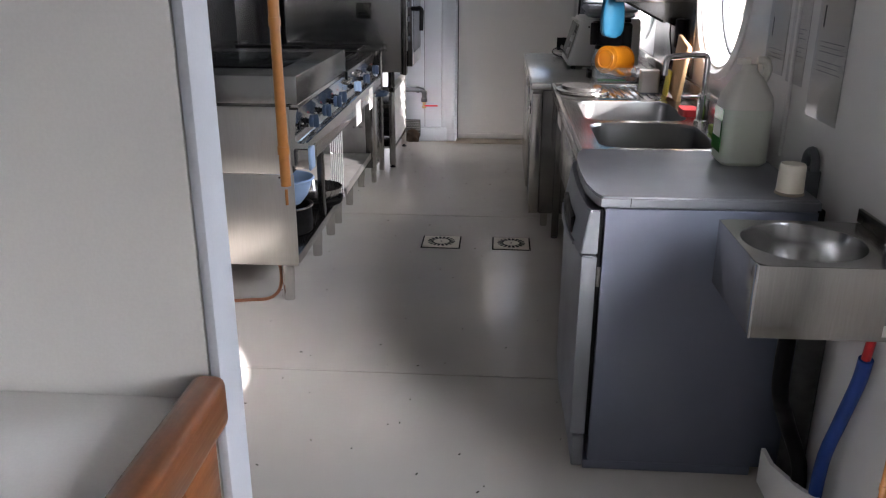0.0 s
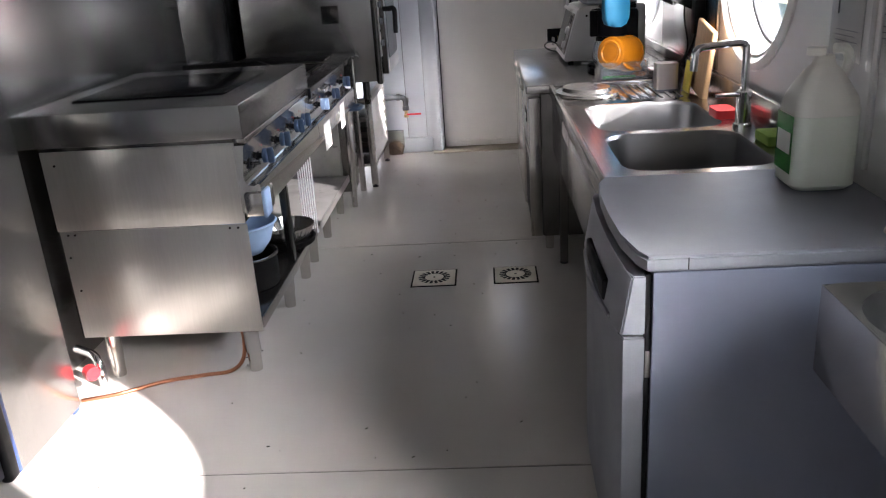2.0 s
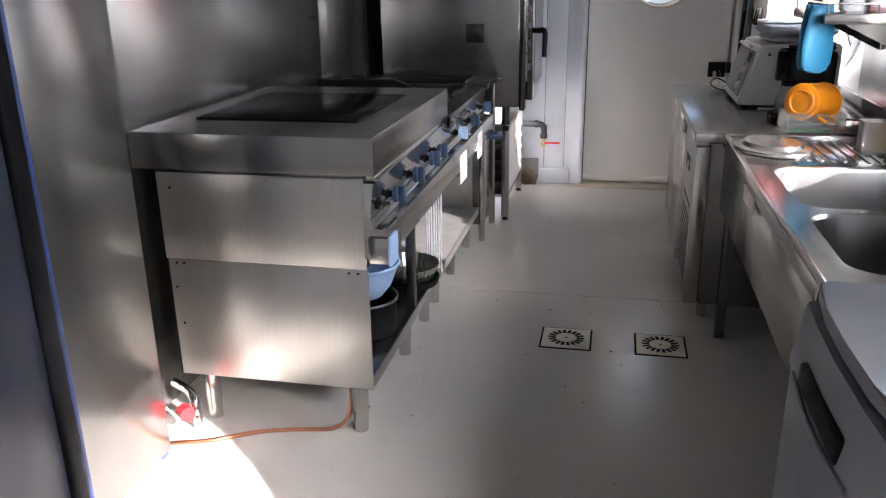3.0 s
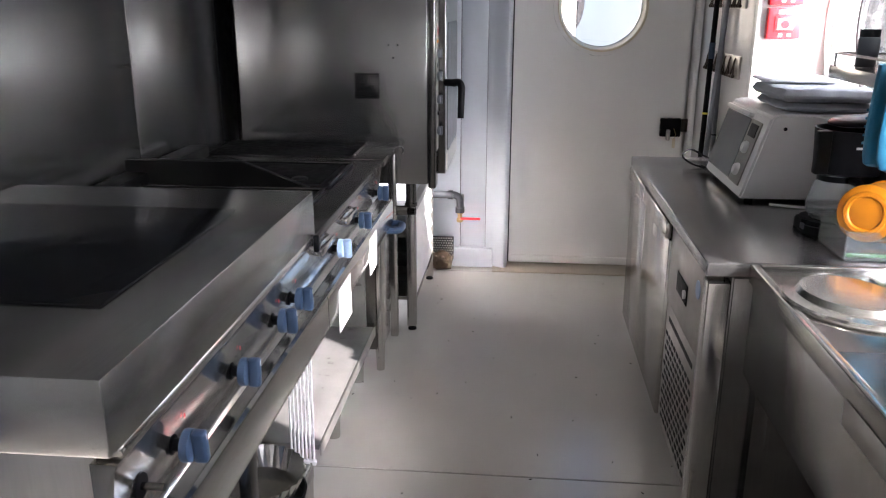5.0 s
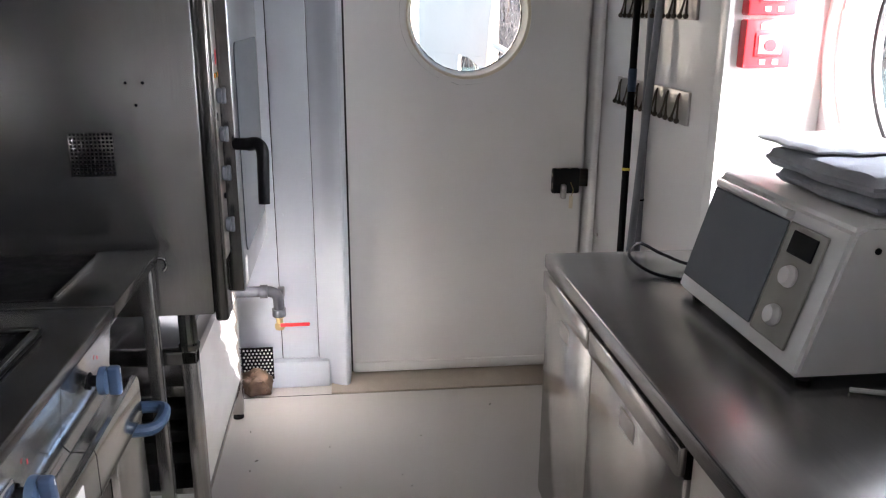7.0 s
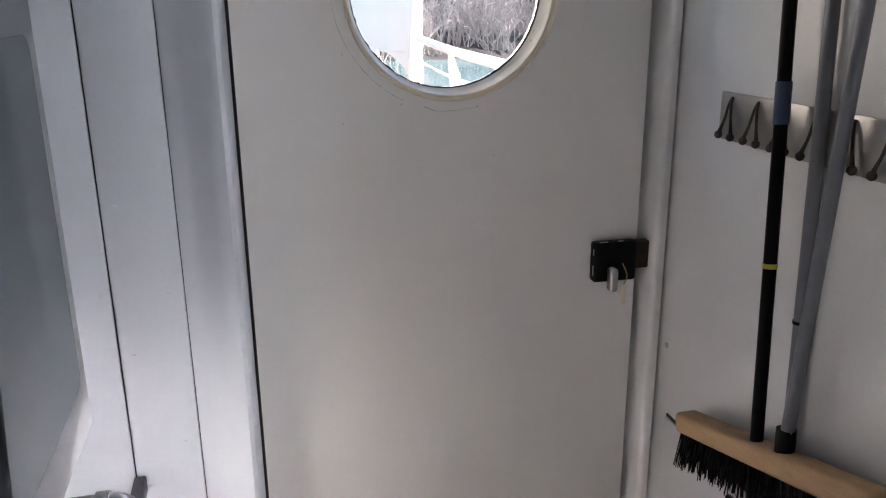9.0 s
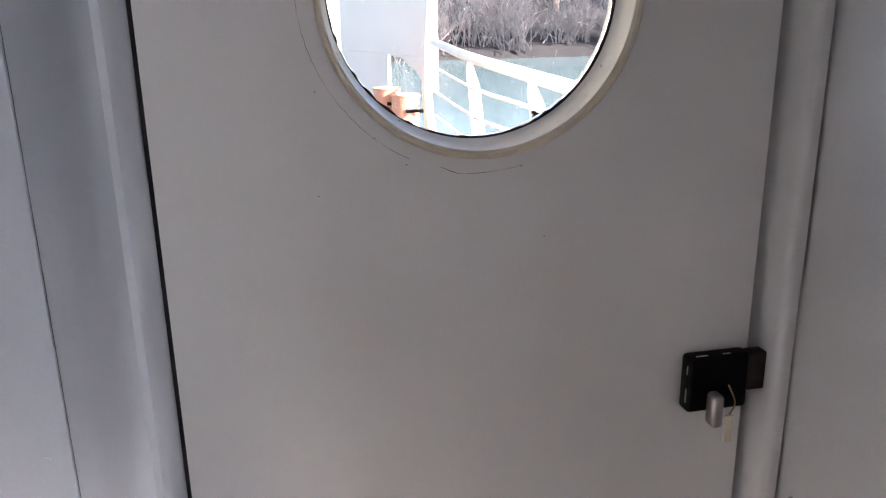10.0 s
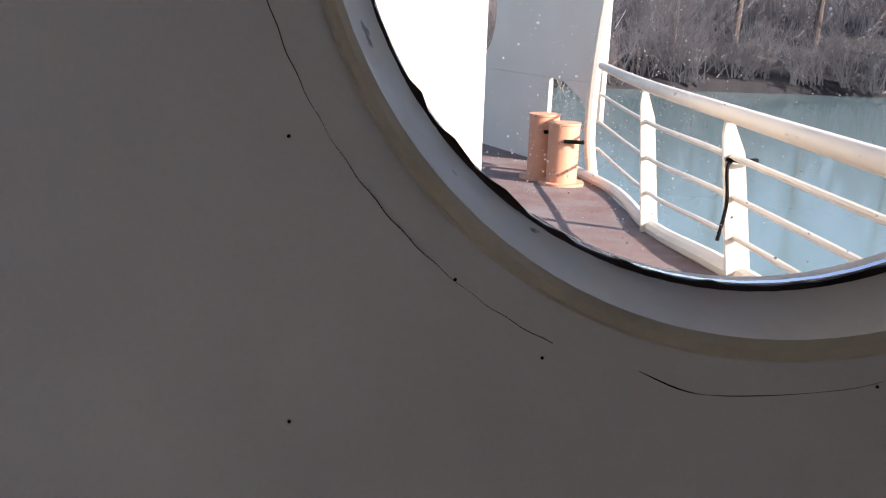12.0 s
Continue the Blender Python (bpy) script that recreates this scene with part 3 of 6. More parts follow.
def front_rail(parent, ya, yb, cap=False):
    pr = [(-0.470, 0.880), (-0.432, 0.880), (-0.436, 0.868), (-0.448, 0.775), (-0.446, 0.752), (-0.436, 0.740), (-0.412, 0.738), (-0.404, 0.745), (-0.396, 0.742), (-0.393, 0.730), (-0.393, 0.650), (-0.398, 0.642), (-0.470, 0.642)]
    part("control_panel", extrude(B(), pr, 1, ya, yb), PANEL, parent)


def knob(parent, y, z=0.800, tilt=0.0, material=None):
    material = material or BLUE_K
    part("knob_collar", lathe(B(), [(0.017, 0.0), (0.017, 0.004), (0.011, 0.006), (0.011, 0.022)], Matrix.Translation((-0.446, y, z)) @ Matrix.Rotation(radians(90), 4, "Y"), 20), BLACK, parent)
    m = Matrix.Translation((-0.425, y, z)) @ Matrix.Rotation(radians(90), 4, "Y") @ Matrix.Rotation(radians(tilt), 4, "Z")
    bm_ = B()
    lathe(bm_, [(0.020, 0.0), (0.027, 0.002), (0.028, 0.006), (0.0265, 0.015), (0.022, 0.018)], m, 28)
    box(bm_, -0.029, 0.029, -0.0095, 0.0095, 0.016, 0.040, 0.006, 3, m)
    kb = part("knob", bm_, material, parent, "blue plastic turning knob")
    part("index_mark", box(B(), -0.024, -0.014, -0.001, 0.001, 0.0398, 0.0405, 0, 1, m), PAPER, kb)
    part("dial_mark", box(B(), -0.4385, -0.4375, y + 0.040, y + 0.043, z + 0.026, z + 0.034), RED, parent)


griddle = thing("griddle_stove", (-0.82, 6.0, 0), "stainless stove block with a raised ceramic glass top", "stove")
part("side_panel", box(B(), -1.150, -0.468, 5.487, 5.492, 0.179, 0.597, 0.001), STEEL_S, griddle)
part("side_panel", box(B(), -1.155, -0.471, 5.484, 5.490, 0.600, 0.888, 0.001), STEEL_S, griddle)
# darker steel stands in for the shade inside the stove block
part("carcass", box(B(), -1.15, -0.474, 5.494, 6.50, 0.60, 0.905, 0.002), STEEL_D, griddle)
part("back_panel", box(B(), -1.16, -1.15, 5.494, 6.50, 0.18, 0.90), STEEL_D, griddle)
bm = B()
box(bm, -1.205, -0.420, 5.438, 6.507, 0.910, 1.024, 0.004, 2)
plate = part("top_box", bm, STEEL_H, griddle, "raised stainless top with welded edges")
part("glass_plate", box(B(), -1.10, -0.542, 5.675, 6.285, 1.0245, 1.030, 0.002), GLASSK, plate, "black ceramic cooking glass")
front_rail(griddle, 5.470, 6.505)
part("rail_tube", box(B(), -0.455, -0.386, 5.455, 5.60, 0.630, 0.716, 0.008, 2), STEEL, griddle)
part("rail_cap", box(B(), -0.392, -0.378, 5.452, 5.53, 0.626, 0.722, 0.006, 3), BLUE_PALE, griddle, "pale blue plastic rail cap")
part("top_nosing", box(B(), -0.472, -0.424, 5.478, 6.505, 0.882, 0.908, 0.008, 3), STEEL, griddle)
for y, t in ((5.66, 6), (5.93, -4), (6.19, 3), (6.33, 0)):
    knob(griddle, y, 0.800, t)
part("knob_stem", rod(B(), (-0.445, 5.545, 0.80), (-0.405, 5.545, 0.80), 0.006, 10), STEEL_D, griddle, "bare stem of a missing knob")
part("stem_plate", rod(B(), (-0.446, 5.545, 0.80), (-0.440, 5.545, 0.80), 0.020, 20), BLACK, griddle)
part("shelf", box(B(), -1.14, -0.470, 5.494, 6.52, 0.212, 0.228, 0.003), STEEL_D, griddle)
part("shelf_lip", box(B(), -0.469, -0.462, 5.494, 6.52, 0.190, 0.232, 0.002), STEEL, griddle)
part("upright", box(B(), -0.50, -0.468, 6.06, 6.10, 0.229, 0.60, 0.003), STEEL_D, griddle)
for x, y in ((-0.531, 5.531), (-1.066, 5.525), (-0.531, 6.12), (-0.531, 6.46), (-1.066, 6.46)):
    leg(griddle, x, y, 0.211 if x > -1 and y > 5.6 else 0.185, 0.028)
for x, y, z in ((-0.50, 5.485, 0.585), (-0.53, 5.485, 0.585), (-1.12, 5.485, 0.585), (-1.095, 5.485, 0.585), (-1.13, 5.485, 0.50), (-1.12, 5.485, 0.37), (-1.11, 5.482, 0.84)):
    part("screw", rod(B(), (x, y + 0.003, z), (x, y - 0.002, z), 0.004, 8), DARK, griddle)

fry = thing("fryer_unit", (-0.82, 7.05, 0), "stainless fryer unit with dark sloped lids and an open shelf below", "fryer")
part("worktop", box(B(), -1.205, -0.428, 6.512, 7.60, 0.872, 0.898, 0.006, 3), STEEL_D, fry)
part("carcass", box(B(), -1.19, -0.474, 6.515, 7.598, 0.60, 0.871), STEEL_D, fry)
front_rail(fry, 6.510, 7.300)
front_rail(fry, 7.304, 7.600)
for ya, yb in ((6.56, 7.02), (7.06, 7.46)):
    bm = B()
    extrude(bm, [(-1.195, 0.899), (-1.195, 0.985), (-0.80, 0.985), (-0.585, 0.905), (-0.585, 0.899)], 1, ya, ya + 0.028)
    part("lid_side", bm, BURNT, fry)
    # lighter strip drawn in for the highlight along the lid's top edge
    bm = box(B(), -1.193, -0.802, ya + 0.002, ya + 0.026, 0.9852, 0.9878, 0.001)
    rod(bm, (-0.800, ya + 0.003, 0.9862), (-0.588, ya + 0.003, 0.9072), 0.0022, 8)
    part("lid_edge", bm, STEEL_D, fry, "thin steel strip painting the highlight along the lid's edge")
    # sunken pan with a raised rim and a sloping drip tray
    rim = part("basin_rim", box(B(), -1.19, -0.515, ya + 0.030, yb, 0.899, 0.906, 0.003), BURNT, fry)
    part("basin", box(B(), -1.15, -0.555, ya + 0.050, yb - 0.022, 0.9062, 0.9085, 0.001), DARK, rim, "dark greasy fryer basin")
    for x0, x1, y0_, y1_ in ((-1.19, -0.515, yb - 0.016, yb), (-0.527, -0.515, ya + 0.031, yb - 0.017), (-1.19, -1.178, ya + 0.031, yb - 0.017)):
        part("rim_bead", box(B(), x0, x1, y0_, y1_, 0.9065, 0.917, 0.004, 2), STEEL_D, rim, "raised worn steel bead")
    part("drain_cap", lathe(B(), [(0.028, 0.9086), (0.028, 0.913), (0.022, 0.916), (0.0, 0.916)], Matrix.Translation((-0.64, ya + 0.11, 0)), 24), BURNT, rim)
part("back_ledge", box(B(), -1.20, -1.12, 6.52, 7.60, 0.899, 0.945, 0.006), BURNT, fry)
for y, mt in ((6.78, BLUE_PALE), (7.10, BLUE_K)):
    knob(fry, y, 0.790, 8, mt)
    bm = box(B(), -0.448, -0.420, y - 0.20, y - 0.045, 0.825, 0.848, 0.006, 2)
    part("lever_bar", bm, STEEL, fry)
knob(fry, 7.46, 0.800, 0)
part("rail_clip", box(B(), -0.425, -0.410, 6.500, 6.520, 0.862, 0.908, 0.004), BLACK, fry)
part("label_plate", box(B(), -0.3925, -0.391, 6.98, 7.06, 0.665, 0.70, 0.0005), PLATE, fry)
part("paper_label", box(B(), -0.3925, -0.3905, 6.62, 6.78, 0.588, 0.715, 0.0005), PAPER, fry, "white paper label")
part("paper_label", box(B(), -0.3925, -0.3905, 7.09, 7.22, 0.60, 0.725, 0.0005), PAPER, fry, "white paper label")
part("shelf", box(B(), -1.14, -0.470, 6.63, 7.545, 0.205, 0.222, 0.003), DULL, fry, "bright stained steel shelf")
part("shelf_lip", box(B(), -0.469, -0.464, 6.63, 7.545, 0.185, 0.224, 0.002), STEEL_S, fry)
part("inner_panel", box(B(), -1.14, -0.50, 7.53, 7.545, 0.223, 0.60, 0.002), DULL, fry)
for x, y in ((-0.532, 7.06), (-0.532, 7.50), (-0.532, 6.68), (-1.08, 6.68), (-1.08, 7.50)):
    leg(fry, x, y, 0.204, 0.026)

cab = thing("cabinet", (-0.8, 7.6, 0), "narrow stainless cabinet with a blue loop handle", "cabinet")
part("body", box(B(), -1.15, -0.462, 7.560, 7.745, 0.115, 0.640, 0.002), STEEL_D, cab)
cd = part("door", box(B(), -0.461, -0.436, 7.556, 7.748, 0.120, 0.640, 0.006, 2), STEEL, cab)
part("handle", tube(B(), [(-0.435, 7.60, 0.615), (-0.385, 7.60, 0.615), (-0.368, 7.625, 0.615), (-0.368, 7.68, 0.615), (-0.385, 7.705, 0.615), (-0.435, 7.705, 0.615)], 0.014, 10, 5), BLUE_K, cd, "blue plastic loop handle")
for x, y in ((-0.460, 7.62), (-1.10, 7.62), (-1.10, 7.72)):
    leg(cab, x, y, 0.114, 0.02)

hob = thing("steel_table", (-0.8, 7.8, 0), "stainless end table with a dark sunken hob and slim leg", "table")
part("worktop", box(B(), -1.205, -0.425, 7.604, 8.005, 0.870, 0.900, 0.005, 2), STEEL_D, hob)
part("hob_recess", box(B(), -1.15, -0.56, 7.64, 7.96, 0.9005, 0.905, 0.002), DARK, hob, "dark hob recess")
part("recess_rim", box(B(), -0.556, -0.545, 7.64, 7.96, 0.9005, 0.912, 0.003), STEEL, hob)
part("hook", tube(B(), [(-0.424, 7.97, 0.885), (-0.408, 7.97, 0.885), (-0.402, 7.97, 0.868), (-0.41, 7.97, 0.855)], 0.004, 8), CHROME, hob)
for x, y in ((-0.455, 7.983), (-1.17, 7.983)):
    part("leg", box(B(), x - 0.017, x + 0.017, y - 0.017, y + 0.017, 0.0, 0.869, 0.003), STEEL, hob)
part("stretcher", box(B(), -1.15, -0.475, 7.975, 7.993, 0.12, 0.15, 0.003), STEEL_D, hob)

# ---- oven on its stand ----
oven = thing("combi_oven", (-0.75, 8.4, 0.707), "large stainless steam oven with a black lever handle", "oven")
part("body", box(B(), -1.135, -0.304, 8.030, 8.750, 0.709, 1.66, 0.006, 2), STEEL_W, oven)
vent = part("vent", box(B(), -0.620, -0.512, 8.0275, 8.0298, 1.084, 1.192, 0.0005), STEEL_D, oven)
bm = B()
for r_ in range(11):
    for c_ in range(11):
        x, z = -0.614 + c_ * 0.0095, 1.090 + r_ * 0.0095
        box(bm, x, x + 0.0055, 8.0262, 8.0274, z, z + 0.0055)
part("perforation", bm, BLACK, vent, "rows of small dark vent holes", False)
for x, z in ((-0.470, 1.310), (-0.430, 1.310), (-0.450, 1.257)):
    part("hole", rod(B(), (x, 8.0285, z), (x, 8.0305, z), 0.004, 8), BLACK, oven)
col = part("control_column", box(B(), -0.303, -0.268, 8.026, 8.116, 0.690, 1.66, 0.010, 3), STEEL_D, oven)
part("control_face", box(B(), -0.2675, -0.2645, 8.040, 8.108, 0.86, 1.60, 0.001), PLATE, oven, "grey control strip with dials")
for z in (1.275, 1.180, 1.080, 0.945):
    bm = B()
    mk = Matrix.Translation((-0.264, 8.068, z)) @ Matrix.Rotation(radians(90), 4, "Y")
    lathe(bm, [(0.017, 0), (0.020, 0.004), (0.018, 0.012), (0.012, 0.014)], mk, 20)
    box(bm, -0.020, 0.020, -0.006, 0.006, 0.010, 0.022, 0.003, 1, mk)
    part("dial", bm, GREY_P, oven, "grey round dial")
for y, mt in ((8.052, ORANGE), (8.070, SOAP), (8.087, ORANGE)):
    part("indicator", rod(B(), (-0.2644, y, 1.325), (-0.261, y, 1.325), 0.006, 14), mt, oven)
part("logo_bar", box(B(), -0.2644, -0.2635, 8.044, 8.074, 1.358, 1.376, 0.0003), INK, oven)
part("logo_mark", box(B(), -0.2644, -0.2635, 8.078, 8.096, 1.350, 1.386, 0.0003), RED, oven)
part("button", rod(B(), (-0.2644, 8.075, 1.02), (-0.258, 8.075, 1.02), 0.008, 12), BLACK, oven)
part("small_display", box(B(), -0.2644, -0.2625, 8.048, 8.062, 1.215, 1.235, 0.0003), BLACK, oven)
od = part("door", box(B(), -0.303, -0.232, 8.122, 8.745, 0.738, 1.64, 0.008, 3), OVEN_DOOR, oven)
part("door_edge", box(B(), -0.300, -0.236, 8.1175, 8.1215, 0.745, 1.63, 0.001), STEEL_D, oven)
part("door_window", extrude(B(), rounded(8.175, 8.690, 0.835, 1.40, 0.03), 0, -0.2315, -0.2285), OVEN_GLASS, od, "grey tinted oven window")
part("warning_label", box(B(), -0.2315, -0.2300, 8.135, 8.175, 0.755, 0.83, 0.0003), PAPER, od)
part("handle_hub", rod(B(), (-0.232, 8.100, 1.150), (-0.186, 8.082, 1.150), 0.016, 14), BLACK, od)
part("handle", tube(B(), [(-0.196, 8.085, 1.150), (-0.172, 8.070, 1.153), (-0.160, 8.060, 1.135), (-0.160, 8.052, 1.08), (-0.161, 8.042, 1.003)], lambda t: 0.0175 - 0.003 * t, 12, 6), BLACK, od, "black plastic lever handle")
for z in (1.22, 1.12, 0.86):
    part("hinge_screw", rod(B(), (-0.270, 8.111, z), (-0.262, 8.111, z), 0.004, 8), BLACK, oven)

stand = thing("oven_stand", (-0.75, 8.4, 0), "stainless oven stand with tray slides", "stand")
for x, y in ((-0.385, 8.070), (-1.10, 8.070), (-0.385, 8.80), (-1.10, 8.80)):
    part("leg", box(B(), x - 0.021, x + 0.021, y - 0.021, y + 0.021, 0.02, 0.600, 0.004), STEEL, stand)
    part("foot", lathe(B(), [(0.020, 0), (0.020, 0.008), (0.009, 0.012), (0.009, 0.021)], Matrix.Translation((x, y, 0)), 14), DARK, stand)
    part("spigot", lathe(B(), [(0.027, 0.601), (0.029, 0.615), (0.024, 0.62), (0.024, 0.705), (0.028, 0.708)], Matrix.Translation((x, y, 0)), 18), STEEL_D, stand)
part("top_frame", box(B(), -1.12, -0.364, 8.049, 8.09, 0.560, 0.5995, 0.004), STEEL_D, stand)
part("side_rail", box(B(), -0.405, -0.366, 8.092, 8.778, 0.565, 0.598, 0.003), STEEL_S, stand)
part("shelf", box(B(), -1.08, -0.366, 8.092, 8.80, 0.135, 0.155, 0.003), STEEL, stand)
for z in (0.22, 0.29, 0.36, 0.43, 0.50):
    part("slide", box(B(), -0.76, -0.72, 8.10, 8.778, z, z + 0.006, 0.001), STEEL, stand)
for k in range(5):
    z = 0.172 + 0.078 * k
    prof = [(-0.366, z), (-0.381, z + 0.066), (-0.400, z + 0.066), (-0.400, z + 0.064), (-0.383, z + 0.064), (-0.368, z), (-0.380, z - 0.002), (-0.380, z - 0.004), (-0.366, z - 0.004)]
    part("slide", extrude(B(), prof, 1, 8.094, 8.776), SLIDE, stand, "bent steel tray slide")
for z, tint in ((0.227, DARK), (0.297, DARK), (0.367, DARK), (0.437, STEEL_D)):
    bm = box(B(), -0.755, -0.407, 8.105, 8.70, z, z + 0.036, 0.006, 2)
    solo("oven_tray", bm, tint, "dark baked-on oven tray in the stand", "tray", "oven trays")

# water pipe, valve and grille on the far wall
pipe = thing("water_valve", (-0.23, 8.95, 0.4), "grey elbow pipe with brass valve and red lever", "valve")
part("pipe", tube(B(), [(-0.50, 8.93, 0.455), (-0.30, 8.93, 0.455), (-0.25, 8.93, 0.452), (-0.228, 8.93, 0.43), (-0.225, 8.93, 0.36)], 0.021, 14, 6), PIPE_G, pipe)
part("collar", rod(B(), (-0.292, 8.93, 0.455), (-0.265, 8.93, 0.455), 0.026, 16), PIPE_G, pipe)
part("collar", rod(B(), (-0.226, 8.93, 0.385), (-0.226, 8.93, 0.355), 0.026, 16), PIPE_G, pipe)
part("valve_body", lathe(B(), [(0.016, 0.30), (0.019, 0.305), (0.019, 0.32), (0.013, 0.325), (0.013, 0.345), (0.02, 0.35), (0.02, 0.356)], Matrix.Translation((-0.226, 8.93, 0)), 16), BRASS, pipe)
part("lever", box(B(), -0.222, -0.110, 8.902, 8.913, 0.318, 0.332, 0.004), RED, pipe, "red valve lever")
part("wall_clip", box(B(), -0.238, -0.212, 8.951, 9.061, 0.39, 0.43, 0.004), PIPE_G, pipe)
gr = thing("wall_grille", (-0.32, 9.06, 0.1), "small dark perforated metal grille", "grille")
part("grille_plate", box(B(), -0.395, -0.268, 9.022, 9.0295, 0.045, 0.185, 0.002), BLACK, gr)
bm = B()
for r_ in range(9):
    for c_ in range(8):
        x, z = -0.383 + c_ * 0.0145 + (r_ % 2) * 0.007, 0.058 + r_ * 0.0145
        rod(bm, (x, 9.0222, z), (x, 9.0205, z), 0.0042, 6)
part("grille_holes", bm, PAPER, gr, "", False)

# crumpled brown rag pushed against the grille
RAG = mat("brown_rag", (0.10, 0.065, 0.04), (0.05, 0.032, 0.02), 0.9, 0, 25, bump=0.5, bump_scale=150)
bm = B()
bmesh.ops.create_icosphere(bm, subdivisions=4, radius=1.0)
for v in bm.verts:
    d = v.co.normalized()
    f = 1.0 + 0.45 * noise.noise(d * 1.7 + Vector((3, 1, 0))) + 0.22 * noise.noise(d * 5.0)
    v.co = Vector((-0.335 + 0.062 * f * d.x, 8.985 + 0.030 * f * d.y, max(0.0005, 0.045 + 0.062 * f * d.z)))
solo("floor_rag", bm, RAG, "crumpled brown rag on the floor against the grille", "rag")

# ---- dishwasher ----
dw = thing("dishwasher", (0.98, 4.6, 0), "silver-grey dishwasher with a slightly open front door", "dishwasher")
part("body", box(B(), 0.703, 1.268, 4.306, 4.895, 0.03, 0.832, 0.003), DISH, dw)
part("side_skirt", box(B(), 0.69, 1.19, 4.306, 4.895, 0.0, 0.0295, 0.003), DISH, dw)
topo = [(0.690, 4.302), (1.270, 4.302), (1.270, 4.900), (0.690, 4.900), (0.674, 4.86), (0.662, 4.75), (0.658, 4.60), (0.662, 4.45), (0.674, 4.34)]
bm = extrude(B(), topo, 2, 0.834, 0.866)
bmesh.ops.bevel(bm, geom=[e for e in bm.edges if abs(e.verts[0].co.z - e.verts[1].co.z) < 1e-5], offset=0.006, segments=2, affect="EDGES")
part("top", bm, DISH_F, dw, "silver worktop with a bowed front edge")
part("top_joint", box(B(), 0.768, 0.770, 4.3015, 4.303, 0.838, 0.862), DARK, dw)
front = [(0.690, 4.312), (0.648, 4.314), (0.642, 4.345), (0.635, 4.46), (0.632, 4.60), (0.635, 4.74), (0.642, 4.86), (0.648, 4.890), (0.690, 4.892)]
bm = extrude(B(), front, 2, 0.115, 0.690)
bmesh.ops.bevel(bm, geom=[e for e in bm.edges if abs(e.verts[0].co.z - e.verts[1].co.z) < 1e-5], offset=0.004, segments=2, affect="EDGES")
fd = part("door", bm, DISH_F, dw, "silver bowed dishwasher door")
bm = extrude(B(), [(x - 0.006 if x < 0.68 else x, y - 0.003 if y < 4.5 else y) for x, y in front], 2, 0.696, 0.824)
for v in bm.verts:
    if v.co.z > 0.8 and v.co.x < 0.68:
        v.co.x += 0.022
bmesh.ops.bevel(bm, geom=list(bm.edges), offset=0.003, segments=2, affect="EDGES")
cpn = part("control_panel", bm, DISH_F, dw, "silver sloping control panel")
part("handle_recess", box(B(), 0.626, 0.646, 4.46, 4.74, 0.706, 0.758, 0.008, 3), BLACK, cpn, "dark recessed grip")
part("grip_lip", tube(B(), [(0.633, 4.40, 0.700), (0.624, 4.50, 0.696), (0.621, 4.60, 0.695), (0.624, 4.70, 0.696), (0.633, 4.80, 0.700)], 0.006, 8), DISH_F, cpn)
part("door_edge", box(B(), 0.6908, 0.7022, 4.312, 4.892, 0.115, 0.826, 0.002), BLACK, dw)
part("hinge_clip", box(B(), 0.692, 0.7015, 4.3085, 4.3115, 0.60, 0.66, 0.001), PLATE, dw)
part("plinth", box(B(), 0.655, 0.689, 4.312, 4.892, 0.005, 0.108, 0.004), DISH_F, dw)
part("drain_hose_clip", box(B(), 1.272, 1.30, 4.34, 4.40, 0.79, 0.83, 0.006), BLACK, dw)

# ---- hand basin ----
hb = thing("hand_basin", (1.15, 4.02, 0.67), "small square stainless wall-hung hand basin", "hand basin")
HX0, HX1, HY0, HY1 = 0.976, 1.322, 3.858, 4.192
bm = B()
N = 48
cxb, cyb, ra, rb = 1.128, 4.030, 0.140, 0.142
outer, inner = [], []
for k in range(N):
    a = 2 * math.pi * k / N
    c, s_ = math.cos(a), math.sin(a)
    fx = ((HX1 if c > 0 else HX0) - cxb) / c if abs(c) > 1e-6 else 1e9
    fy = ((HY1 if s_ > 0 else HY0) - cyb) / s_ if abs(s_) > 1e-6 else 1e9
    f = min(fx, fy)
    outer.append(bm.verts.new((cxb + f * c, cyb + f * s_, 0.845)))
    inner.append(bm.verts.new((cxb + ra * c, cyb + rb * s_, 0.845)))
for k in range(N):
    j = (k + 1) % N
    bm.faces.new((outer[k], outer[j], inner[j], inner[k]))
prev = inner
for fr, z in ((0.975, 0.838), (0.93, 0.80), (0.84, 0.755), (0.66, 0.728), (0.40, 0.720), (0.14, 0.718)):
    cur = [bm.verts.new((cxb + ra * fr * math.cos(2 * math.pi * k / N), cyb + rb * fr * math.sin(2 * math.pi * k / N), z)) for k in range(N)]
    for k in range(N):
        bm.faces.new((prev[k], prev[(k + 1) % N], cur[(k + 1) % N], cur[k]))
    prev = cur
bm.faces.new(prev)
part("bowl_top", bm, STEEL_H, hb)
part("apron", box(B(), HX0, HX1, HY0, HY0 + 0.004, 0.672, 0.844, 0.001), STEEL, hb)
part("apron", box(B(), HX0, HX0 + 0.004, HY0 + 0.006, HY1, 0.672, 0.844, 0.001), STEEL, hb)
part("apron", box(B(), HX0 + 0.006, HX1, HY1 - 0.004, HY1, 0.672, 0.844, 0.001), STEEL_D, hb)
part("corner_fold", box(B(), HX0 - 0.003, HX0 + 0.002, HY0 - 0.003, HY0 + 0.012, 0.672, 0.846, 0.001), CHROME, hb)
part("backsplash", box(B(), 1.318, 1.328, HY0, 4.20, 0.845, 0.880, 0.002), STEEL_D, hb)
